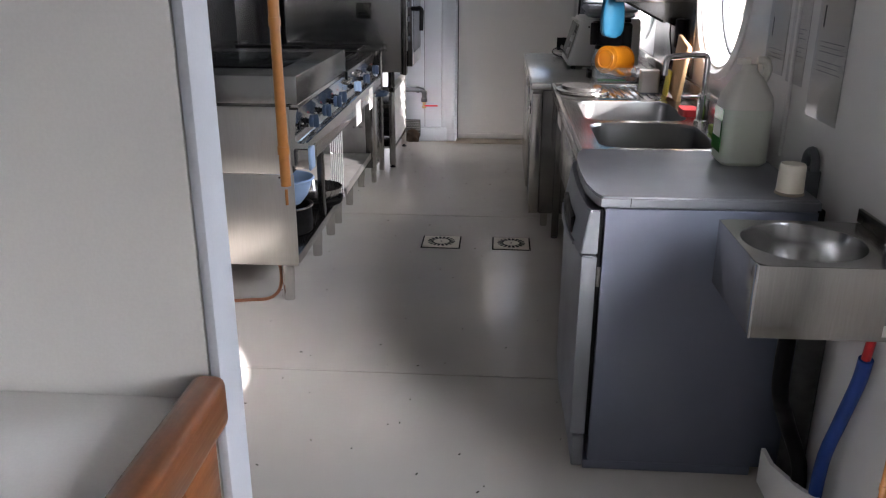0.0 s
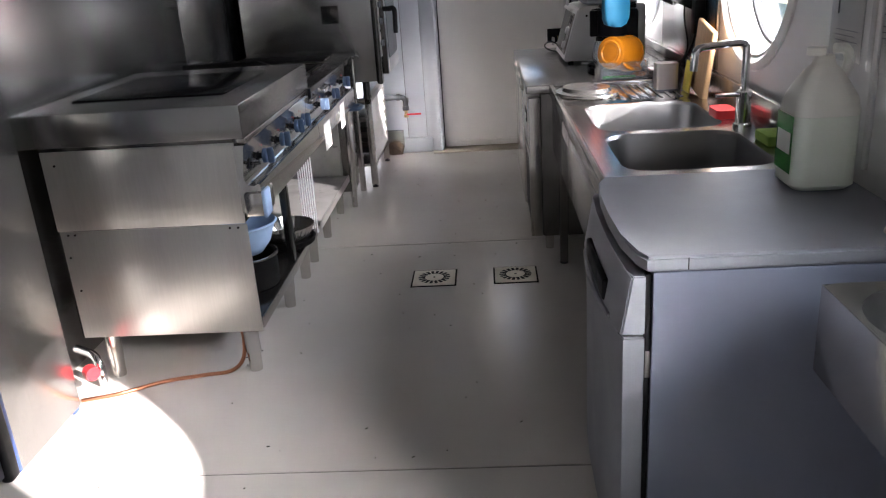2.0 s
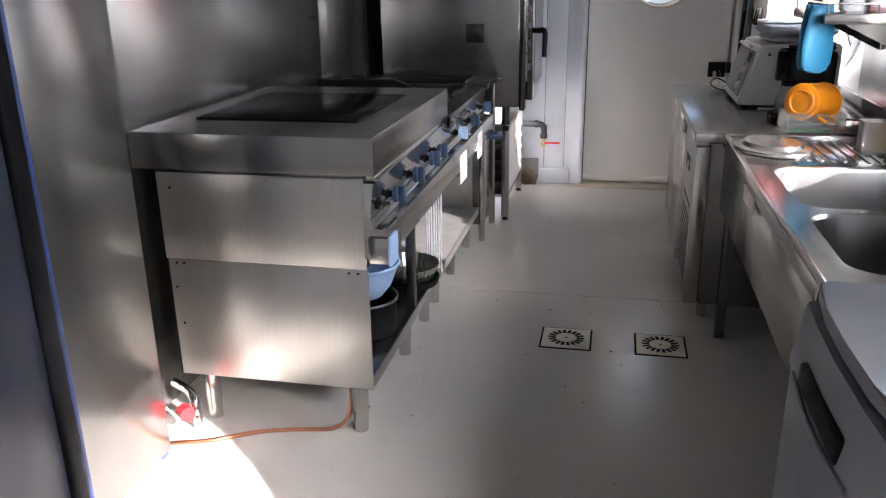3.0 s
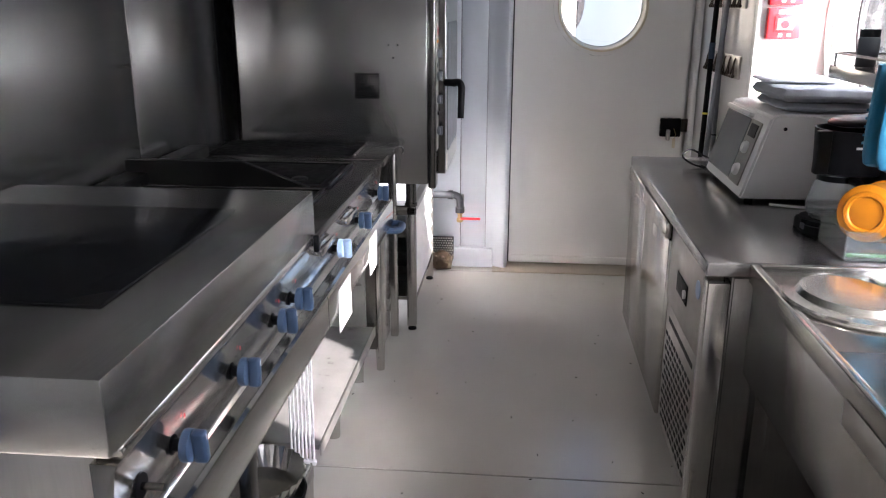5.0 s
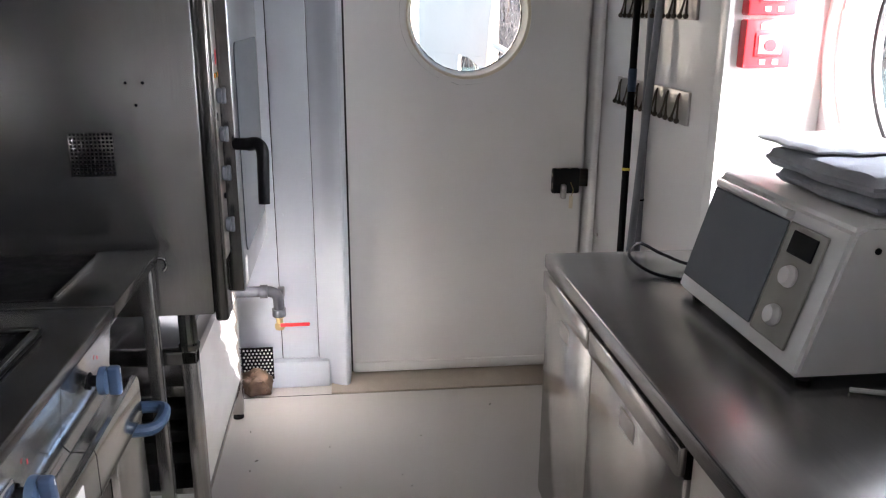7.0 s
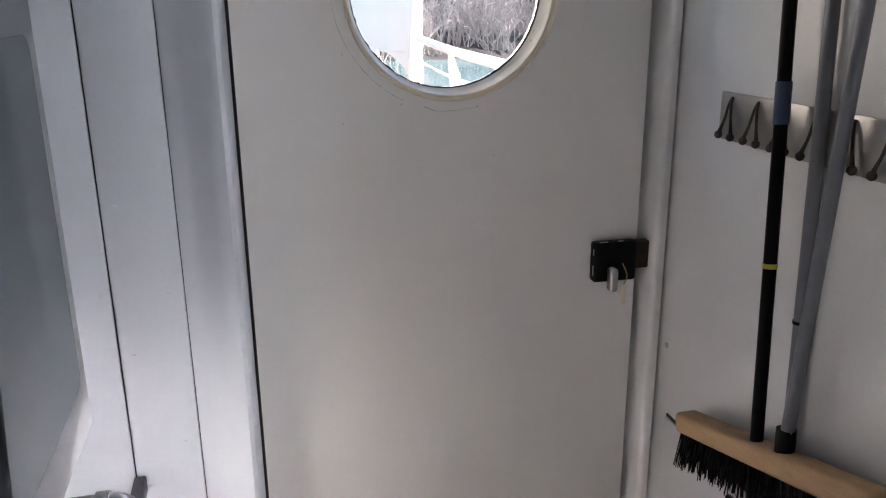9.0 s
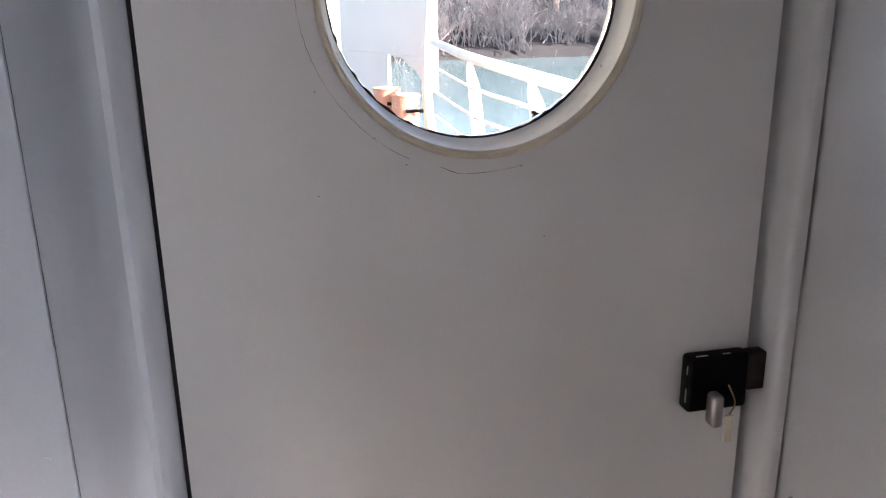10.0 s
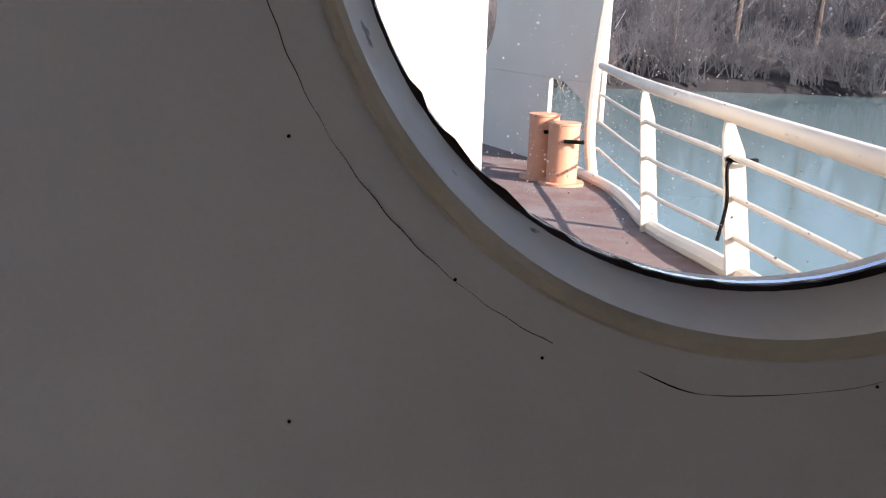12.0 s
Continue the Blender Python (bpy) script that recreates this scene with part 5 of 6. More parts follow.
sb = thing("soap_bottle", (1.245, 5.02, ZT), "green washing-up liquid bottle", "bottle")
part("bottle", lathe(B(), [(0.024, ZT + 0.0005), (0.029, ZT + 0.006), (0.030, ZT + 0.09), (0.026, ZT + 0.13), (0.012, ZT + 0.155), (0.012, ZT + 0.165)], Matrix.Translation((1.240, 5.03, 0)), 24), SOAP, sb)
part("cap", lathe(B(), [(0.013, ZT + 0.166), (0.013, ZT + 0.185), (0.007, ZT + 0.19), (0.006, ZT + 0.205)], Matrix.Translation((1.240, 5.03, 0)), 16), WHITE_P, sb)
pr = thing("phone_cradle", (1.3, 4.4, 0.85), "dark grey plastic wall bracket behind the dishwasher", "bracket")
part("bracket", box(B(), 1.288, 1.327, 4.48, 4.56, 0.80, 0.905, 0.006), GREY_P, pr)
part("arch", tube(B(), [(1.305, 4.478, 0.905), (1.305, 4.483, 0.935), (1.305, 4.512, 0.956), (1.305, 4.545, 0.94), (1.305, 4.552, 0.905)], 0.013, 10), GREY_P, pr)

# canister of cleaning liquid
jc = thing("jerrycan", (1.19, 4.76, 0.846), "large translucent canister half full of pale green cleaner", "canister")
jx0, jx1, jy0, jy1 = 1.095, 1.243, 4.675, 4.822
prof_z = [(0.012, 0.8465), (0.0, 0.858), (0.0, 1.03), (0.006, 1.06), (0.022, 1.09), (0.036, 1.115), (0.050, 1.13), (0.054, 1.15)]


def shell(levels, x0, x1, ya, yb, r):
    bm_ = B()
    prev_ = None
    for ins, z in levels:
        cur_ = [bm_.verts.new((x, y, z)) for x, y in rounded(x0 + ins, x1 - ins, ya + ins, yb - ins, max(0.004, r - ins * 0.35))]
        if prev_:
            n = len(cur_)
            for k in range(n):
                bm_.faces.new((prev_[k], prev_[(k + 1) % n], cur_[(k + 1) % n], cur_[k]))
        else:
            bm_.faces.new(cur_)
        prev_ = cur_
    bm_.faces.new(prev_)
    return bm_


part("can", shell([(-0.0005, 1.0205)] + prof_z[2:], jx0, jx1, jy0, jy1, 0.035), JERRY, jc)
part("liquid", shell([(0.012, 0.8465), (0.0, 0.858), (0.0, 1.02)], jx0, jx1, jy0, jy1, 0.035), LIQUID, jc, "pale green liquid level")
part("handle", tube(B(), [(1.215, 4.75, 1.10), (1.225, 4.75, 1.135), (1.215, 4.75, 1.16), (1.19, 4.75, 1.163)], 0.012, 10), JERRY, jc)
part("label", box(B(), jx0 - 0.0022, jx0 - 0.0014, 4.700, 4.800, 0.885, 1.02), SOAP, jc, "green and white product label")
part("label_band", box(B(), jx0 - 0.0032, jx0 - 0.0023, 4.710, 4.790, 0.93, 0.98), PAPER, jc)
part("cap", rod(B(), (1.15, 4.75, 1.151), (1.15, 4.75, 1.168), 0.021, 20), JERRY, jc)
cu = thing("plastic_cup", (1.2, 4.37, 0.846), "small cream plastic cup turned upside down", "cup")
part("cup", lathe(B(), [(0.036, 0.852), (0.036, 0.860), (0.0345, 0.925), (0.031, 0.932), (0.0, 0.932)], Matrix.Translation((1.205, 4.372, 0)), 32), DRAIN, cu)
part("rim", lathe(B(), [(0.036, 0.8465), (0.039, 0.848), (0.038, 0.854), (0.036, 0.855)], Matrix.Translation((1.205, 4.372, 0)), 32), WORN, cu)
for ob in (jc, cu):
    ob.location.z += 0.0195

# ---- papers on the wall ----
for x_, ya, yb, za, zb in ((0, 4.452, 4.660, 1.05, 1.42), (0, 4.745, 4.87, 1.12, 1.44), (0, 4.93, 5.10, 1.13, 1.36)):
    nt_ = thing("notice_sheet", (XR, (ya + yb) / 2, za), "printed notice sheet in a clear sleeve on the wall", "notice", "wall notices")
    part("sheet", box(B(), XR - 0.003, XR - 0.0005, ya, yb, za, zb), PAPER, nt_)
    part("sleeve", box(B(), XR - 0.0062, XR - 0.0056, ya - 0.012, yb + 0.012, za - 0.015, zb + 0.004), FOLDER, nt_, "clear glossy plastic sleeve").visible_shadow = False
    for k in range(7):
        z = zb - 0.17 - k * 0.0135
        if z > za + 0.02 and k != 3:
            part("text_line", box(B(), XR - 0.0042, XR - 0.0032, ya + 0.02 * (1 + k % 2), yb - 0.02, z, z + 0.0018), INK, nt_)
    part("mark", box(B(), XR - 0.0044, XR - 0.0033, yb - 0.03, yb - 0.022, zb - 0.13, zb - 0.07), BLACK, nt_)
cdt = solo("cable_duct", box(B(), XR - 0.012, XR - 0.0005, 4.822, 4.842, 0.87, CEILZ - 0.002, 0.003), PAINT, "slim white cable duct on the wall", "cable duct", kind="structure")

# ---- alarm call points ----
for z in (1.343, 1.475):
    al = thing("fire_alarm_box", (1.15, 8.05, z), "red manual fire alarm call point on the closet wall", "fire alarm", "alarm boxes")
    part("box", box(B(), 1.076, 1.206, 8.020, 8.0612, z, z + 0.122, 0.006, 2), RED, al)
    part("frame", box(B(), 1.102, 1.182, 8.0165, 8.0198, z + 0.030, z + 0.090, 0.002), RED, al)
    part("glass", box(B(), 1.110, 1.174, 8.0148, 8.0163, z + 0.036, z + 0.082, 0.001), PLATE, al)
    part("button", rod(B(), (1.142, 8.0145, z + 0.058), (1.142, 8.012, z + 0.058), 0.016, 20), RED, al)
    part("label", box(B(), 1.115, 1.170, 8.0182, 8.0196, z + 0.098, z + 0.112), PAPER, al)
    for x in (1.120, 1.155):
        part("lamp", box(B(), x, x + 0.014, 8.0182, 8.0196, z + 0.010, z + 0.022), CREAM, al)

# ---- hook strips and brooms ----
for z in (1.160, 1.46):
    hk = thing("hook_rail", (1.04, 8.58, z), "metal hook rail with double hooks", "hook rail", "hook rails")
    part("plate", box(B(), 1.042, 1.0515, 8.26, 8.893, z, z + 0.098, 0.0015), PLATE, hk)
    for k in range(7):
        y = 8.85 - 0.088 * k
        bm = B()
        for sgn in (-1, 1):
            tube(bm, [(1.041, y, z + 0.090), (1.036, y + sgn * 0.004, z + 0.075), (1.033, y + sgn * 0.011, z + 0.045), (1.030, y + sgn * 0.019, z + 0.022), (1.029, y + sgn * 0.021, z + 0.012)], lambda t: 0.0030 + 0.0050 * max(0.0, t - 0.55), 8, 4)
            bmesh.ops.create_icosphere(bm, subdivisions=2, radius=0.0088, matrix=Matrix.Translation((1.0285, y + sgn * 0.0215, z + 0.011)))
        part("hook", bm, BRONZE, hk, "aged bronze double hook")


def broom(name, label, x, y, top_x, top_y, head, handle, z_head):
    t = thing(name, (x, y, 0), label, "broom", "brooms")
    part("handle", rod(B(), (x, y, z_head), (top_x, top_y, 1.95), 0.0125, 14), handle, t)
    return t


b1 = broom("broom", "standing broom with wooden head, black bristles and grey handle", 0.985, 8.493, 1.036, 8.470, True, POLE_G, 0.665)
hd = Matrix.Translation((0.985, 8.535, 0.585)) @ Matrix.Rotation(radians(-15.5), 4, "X")
part("head", box(B(), -0.028, 0.028, -0.300, 0.300, 0.0, 0.048, 0.012, 3, hd), BROOM_W, b1, "bare wooden broom head")
part("socket", rod(B(), (0.985, 8.493, 0.640), (0.987, 8.498, 0.69), 0.018, 14), BLACK, b1)
bm = B()
rng = random.Random(4)
for k in range(900):
    u, v = rng.uniform(-0.285, 0.285), rng.uniform(-0.024, 0.024)
    p0 = hd @ Vector((v, u, 0.001))
    p1 = hd @ Vector((v * 1.6 + rng.uniform(-0.01, 0.01), u * 1.05 + rng.uniform(-0.012, 0.012), -0.062 - rng.uniform(0, 0.015)))
    rod(bm, p0, p1, 0.0022, 4, 0.001)
part("bristles", bm, BLACK, b1, "short black bristles", False)
part("lower_pole", rod(B(), (0.985, 8.535, 0.0), (0.985, 8.535, 0.584), 0.012, 12), BLACK, b1)
b2 = broom("broom_pole", "black telescopic broom pole with a blue tape band", 0.958, 8.50, 1.032, 8.72, True, BLACK, 0.0)
part("tape", rod(B(), (1.0044, 8.638, 1.225), (1.0072, 8.646, 1.30), 0.0145, 14), BLUE_K, b2, "blue tape band")
part("ring", rod(B(), (0.9945, 8.6086, 0.963), (0.9948, 8.6095, 0.972), 0.0140, 14), YELLOW, b2, "yellow ring")
b3 = broom("mop_handle", "grey mop handle leaning on the closet wall", 1.029, 8.515, 1.034, 8.600, True, POLE_G, 0.0)
part("band", rod(B(), (1.03123, 8.5529, 0.870), (1.03125, 8.5532, 0.876), 0.0142, 14), BLACK, b3)

# ---- wall shelf with its things and the mitts ----
sh = thing("wall_shelf", (1.2, 6.75, 1.28), "stainless wall shelf with a low wire gallery", "shelf")
part("board", box(B(), 0.975, XR - 0.015, 6.45, 7.02, 1.275, 1.312, 0.004, 2), STEEL, sh)
part("gallery_wire", tube(B(), [(XR - 0.02, 7.005, 1.345), (0.985, 7.005, 1.345), (0.985, 6.46, 1.345), (XR - 0.02, 6.46, 1.345)], 0.004, 8, 0), STEEL, sh)
for x, y in ((0.985, 7.005), (0.985, 6.73), (0.985, 6.46), (1.15, 7.005), (1.15, 6.46)):
    part("gallery_post", rod(B(), (x, y, 1.311), (x, y, 1.346), 0.004, 8), STEEL, sh)
for y in (6.5, 6.97):
    part("bracket", extrude(B(), [(XR - 0.009, 1.14), (XR - 0.009, 1.274), (1.05, 1.274)], 1, y, y + 0.004), STEEL_D, sh)
pot = thing("spice_pot", (1.03, 6.93, 1.312), "small dark spice pot with a black lid", "jar")
part("pot", lathe(B(), [(0.026, 1.3125), (0.028, 1.317), (0.028, 1.385), (0.024, 1.392)], Matrix.Translation((1.035, 6.92, 0)), 20), GREY_P, pot)
part("lid", rod(B(), (1.035, 6.92, 1.3925), (1.035, 6.92, 1.413), 0.026, 20), BLACK, pot)
rj = thing("jar", (1.1, 6.62, 1.312), "glass jar with a red lid", "jar")
part("glass", lathe(B(), [(0.036, 1.3125), (0.040, 1.318), (0.040, 1.38), (0.034, 1.39)], Matrix.Translation((1.10, 6.62, 0)), 24), PAPER, rj)
part("lid", rod(B(), (1.10, 6.62, 1.391), (1.10, 6.62, 1.408), 0.038, 24), RED, rj)
for k, (x, y) in enumerate(((0.974, 6.54), (0.962, 6.62))):
    mt_ = thing("oven_mitt", (x, y, 1.1), "teal ribbed silicone oven mitt hanging from the shelf", "oven mitt", "oven mitts")
    lv = [(0.050, 1.095), (0.020, 1.105), (0.004, 1.13), (0.0, 1.19), (0.006, 1.25), (0.018, 1.31), (0.024, 1.34)]
    b2 = B()
    prev_ = None
    for ins, z in lv:
        cur_ = [b2.verts.new((x + 0.020 * math.cos(2 * math.pi * q / 24), y + (0.072 - ins) * math.sin(2 * math.pi * q / 24), z)) for q in range(24)]
        if prev_:
            for q in range(24):
                b2.faces.new((prev_[q], prev_[(q + 1) % 24], cur_[(q + 1) % 24], cur_[q]))
        else:
            b2.faces.new(cur_)
        prev_ = cur_
    b2.faces.new(prev_)
    tm = Matrix.Translation((x + 0.01, y, 0)) @ Matrix.Rotation(radians(-58 + 14 * k), 4, "Z") @ Matrix.Translation((-x, -y, 0))
    bmesh.ops.transform(b2, matrix=tm, verts=b2.verts)
    part("mitt", b2, BLUE_MITT, mt_)
    for q in range(5):
        part("rib", box(B(), x - 0.0215, x - 0.018, y - 0.045, y + 0.045, 1.15 + 0.02 * q, 1.157 + 0.02 * q, 0.0015, 2, tm), BLUE_MITT, mt_)
sock = thing("wall_socket", (1.31, 6.5, 1.1), "dark power socket with a plugged adapter", "socket")
part("adapter", box(B(), 1.275, XR - 0.009, 6.36, 6.42, 1.06, 1.20, 0.008), BLACK, sock)
solo("power_cable", tube(B(), [(1.29, 6.39, 1.06), (1.28, 6.42, 1.0), (1.26, 6.5, 0.93), (1.25, 6.6, 0.87), (1.2, 6.78, 0.863)], 0.004, 8), BLACK, "black power cable hanging from the socket", "cable")
solo("power_cable", tube(B(), [(1.30, 6.62, 1.26), (1.29, 6.60, 1.12), (1.30, 6.56, 0.98), (1.27, 6.66, 0.90), (1.2, 6.9, 0.863)], 0.004, 8), BLACK, "black power cable hanging behind the coffee maker", "cable")

# ---- things under the griddle ----
bw = thing("mixing_bowl", (-0.62, 5.86, 0.23), "pale blue plastic mixing bowl on a dark pot", "bowl")
part("bowl", lathe(B(), [(0.060, 0.365), (0.066, 0.367), (0.100, 0.41), (0.128, 0.485), (0.136, 0.490), (0.130, 0.496), (0.122, 0.490), (0.094, 0.415), (0.06, 0.372), (0.0, 0.371)], Matrix.Translation((-0.60, 5.84, 0)), 40), BLUE_PALE, bw)
pt = thing("cooking_pot", (-0.60, 5.84, 0.228), "dark pot with a steel rim on the lower shelf", "pot")
part("pot", lathe(B(), [(0.110, 0.2285), (0.116, 0.235), (0.116, 0.35), (0.121, 0.355), (0.119, 0.362), (0.108, 0.36), (0.104, 0.245), (0.0, 0.24)], Matrix.Translation((-0.60, 5.84, 0)), 36), DARK, pt)
part("rim", lathe(B(), [(0.1165, 0.352), (0.123, 0.356), (0.1235, 0.3615), (0.118, 0.364)], Matrix.Translation((-0.60, 5.84, 0)), 36, closed=True), STEEL, pt)
fl = thing("fluted_tin", (-0.62, 6.3, 0.228), "dark fluted tart tin standing on the shelf", "baking tin")
bm = B()
n = 56
ring_a = [bm.verts.new((-0.565 + 0.110 * math.cos(2 * math.pi * k / n), 6.33 + 0.110 * math.sin(2 * math.pi * k / n), 0.262)) for k in range(n)]
ring_b = [bm.verts.new((-0.565 + (0.130 + 0.006 * (k % 2)) * math.cos(2 * math.pi * k / n), 6.33 + (0.130 + 0.006 * (k % 2)) * math.sin(2 * math.pi * k / n), 0.318)) for k in range(n)]
for k in range(n):
    bm.faces.new((ring_a[k], ring_a[(k + 1) % n], ring_b[(k + 1) % n], ring_b[k]))
bm.faces.new(ring_a)
part("tin", bm, STEEL, fl, "", False)
solo("baking_pan", lathe(B(), [(0.12, 0.2285), (0.128, 0.232), (0.135, 0.258), (0.13, 0.259), (0.12, 0.236), (0, 0.235)], Matrix.Translation((-0.565, 6.33, 0)), 36), DARK, "dark round pan beneath the fluted tin", "pan")
rk = thing("rack_grid", (-0.5, 6.56, 0.23), "white wire grid standing upright on the shelf", "grid")
for k in range(7):
    x = -0.472 - 0.011 * k
    part("bar", rod(B(), (x, 6.575, 0.205), (x, 6.590, 0.60), 0.0035, 8), WHITE_P, rk)
part("crossbar", box(B(), -0.545, -0.466, 6.568, 6.582, 0.1905, 0.2045, 0.002), WHITE_P, rk)

# copper gas pipe, red cap and pipe stub near the wall
solo("copper_gas_pipe", tube(B(), [(-1.12, 5.32, 0.008), (-1.0, 5.36, 0.008), (-0.86, 5.44, 0.008), (-0.72, 5.48, 0.008), (-0.62, 5.50, 0.012), (-0.575, 5.53, 0.05), (-0.58, 5.58, 0.13), (-0.62, 5.62, 0.182)], 0.0075, 10), COPPER, "thin bent copper gas pipe on the floor", "pipe")
gv = thing("gas_valve", (-1.13, 5.42, 0.06), "chrome gas valve with a red cap", "valve")
part("body", tube(B(), [(-1.2, 5.50, 0.13), (-1.13, 5.47, 0.12), (-1.10, 5.45, 0.10), (-1.09, 5.44, 0.06), (-1.09, 5.44, 0.0)], 0.016, 12), CHROME, gv)
part("cap", rod(B(), (-1.115, 5.40, 0.085), (-1.085, 5.375, 0.085), 0.026, 20), RED, gv)

# ---- floor drains ----
for x0, x1 in ((0.0, 0.214), (0.388, 0.597)):
    dr_ = thing("floor_drain", ((x0 + x1) / 2, 6.37, 0), "square cream metal floor drain with a ring of slots", "floor drain", "floor drains")
    cx, cy = (x0 + x1) / 2, 6.372
    part("frame", box(B(), x0, x1, 6.270, 6.474, -0.008, 0.0025, 0.001), DARK, dr_)
    pl_ = part("plate", box(B(), x0 + 0.008, x1 - 0.008, 6.278, 6.466, -0.006, 0.0045, 0.001), DRAIN, dr_)
    part("disc", lathe(B(), [(0.078, 0.0046), (0.078, 0.0052), (0.076, 0.006), (0.0, 0.006)], Matrix.Translation((cx, cy, 0)), 40), DRAIN, dr_, "cream round grate")
    for k in range(18):
        a = 2 * math.pi * k / 18
        m = Matrix.Translation((cx + 0.060 * math.cos(a), cy + 0.060 * math.sin(a), 0.0062)) @ Matrix.Rotation(a, 4, "Z")
        part("slot", box(B(), -0.0155, 0.0155, -0.0068, 0.0068, -0.0005, 0.0006, 0, 1, m), BLACK, dr_)
    part("screw", rod(B(), (cx, cy, 0.0058), (cx, cy, 0.0068), 0.006, 10), STEEL_D, dr_)

# ---- bamboo strand curtain in the entrance ----
ct = thing("bamboo_curtain", (0.26, 2.765, 1.3), "bamboo strand curtain, one strand loose, the rest gathered", "curtain")


def strand(x, y, ztop, zbot, r, rng_, sway=0.0):
    z = ztop
    bm_ = B()
    while z > zbot + 0.02:
        ln = min(rng_.uniform(0.09, 0.12), z - zbot)
        s0, s1 = sway * (ztop - z), sway * (ztop - z + ln)
        rod(bm_, (x + s1, y, z - ln + 0.003), (x + s0, y, z - 0.001), r, 12, r * 0.94)
        rod(bm_, (x + s0, y, z - 0.002), (x + s0, y, z + 0.004), r * 1.12, 12)
        z -= ln
    rod(bm_, (x + sway * (ztop - zbot), y, zbot - 0.012), (x + sway * (ztop - zbot), y, zbot), 0.0012, 6)
    return bm_


rng = random.Random(7)
part("strand", strand(0.2445, 2.765, CEILZ - 0.03, 1.30, 0.0040, rng, 0.006), BAMBOO, ct)
for k in range(9):
    part("strand", strand(0.738 + 0.013 * (k % 4) + 0.004 * rng.random(), 2.752 + 0.013 * (k // 4), CEILZ - 0.03, 0.55 + 0.03 * rng.random(), 0.0042, rng, -0.004), BAMBOO, ct)
part("curtain_rod", rod(B(), (0.20, 2.765, CEILZ - 0.025), (0.83, 2.765, CEILZ - 0.025), 0.009, 12), WOOD, ct)

# ---- outside: deck, railing, river and bank ----
DECK_P = mat("rusty_deck_paint", (0.14, 0.075, 0.055), (0.19, 0.16, 0.145), 0.7, 0, 3.0, fine=0.15, fine_scale=120, bump=0.4, bump_scale=60)
HULL_W = mat("white_ship_paint", (0.70, 0.645, 0.54), (0.63, 0.57, 0.47), 0.4, 0, 1.5, fine=0.02, bump=0.1, spots=(0.45, 0.32, 0.2), spot_at=0.78, spot_scale=9)
RAIL_W = mat("cream_rail_paint", (0.66, 0.61, 0.50), (0.60, 0.54, 0.43), 0.4, 0, 4)
BOLL = mat("faded_orange_paint", (0.62, 0.31, 0.18), (0.54, 0.26, 0.15), 0.5, 0, 8, bump=0.2)
WATER = mat("river_water", (0.125, 0.19, 0.18), (0.105, 0.165, 0.165), 0.10, 0, 0.05, bump=0.35, bump_scale=1.2, bump_stretch=(1, 2.5, 1), rough_var=0.04, ior=1.33)
EARTH = mat("bank_earth", (0.032, 0.029, 0.027), (0.02, 0.018, 0.017), 0.9, 0, 0.7, fine=0.2, fine_scale=9, bump=0.6, bump_scale=6)
TWIG = mat("bare_twigs", (0.33, 0.295, 0.275), (0.23, 0.20, 0.185), 0.85, 0, 0.35, spread=0.4)
TWIG_P = mat("pale_dead_branches", (0.42, 0.38, 0.33), (0.32, 0.28, 0.24), 0.8, 0, 0.6)
BARK = mat("tree_bark", (0.11, 0.085, 0.065), (0.07, 0.052, 0.04), 0.9, 0, 2.0, bump=0.6, bump_scale=12)

bm = B()


def land(x, y):
    d = y - (48.0 - 0.10 * x)
    e = 0.9 * (x - 34.0) if y < 46 else d
    d = max(d, min(e, 18.0) if x > 20 else -9.0)
    return -4.0 if d < 0 else min(-1.25 + 0.30 * d, 4.0)


gx2 = [-900, -300, -120, -80, -60, -40, -30, -20, -10, 0, 8, 16, 24, 32, 36, 40, 46, 54, 70, 120, 300, 900]
gy2 = [-900, -300, -100, -40, -20, 0, 12, 24, 34, 40, 42, 44, 46, 48, 50, 52, 54, 58, 66, 90, 150, 400, 900]
vs = [[bm.verts.new((x, y, land(x, y) + (0.25 * noise.noise((x * 0.2, y * 0.2, 0)) if abs(x) < 100 else 0))) for y in gy2] for x in gx2]
for i in range(len(gx2) - 1):
    for j in range(len(gy2) - 1):
        bm.faces.new((vs[i][j], vs[i + 1][j], vs[i + 1][j + 1], vs[i][j + 1]))
solo("ground", bm, EARTH, "brown earth river bank and river bed", "ground", kind="structure")
bm = B()
bmesh.ops.create_grid(bm, x_segments=4, y_segments=4, size=900, matrix=Matrix.Translation((0, 0, -1.25)))
solo("water", bm, WATER, "calm blue-green river water", "water", kind="structure")


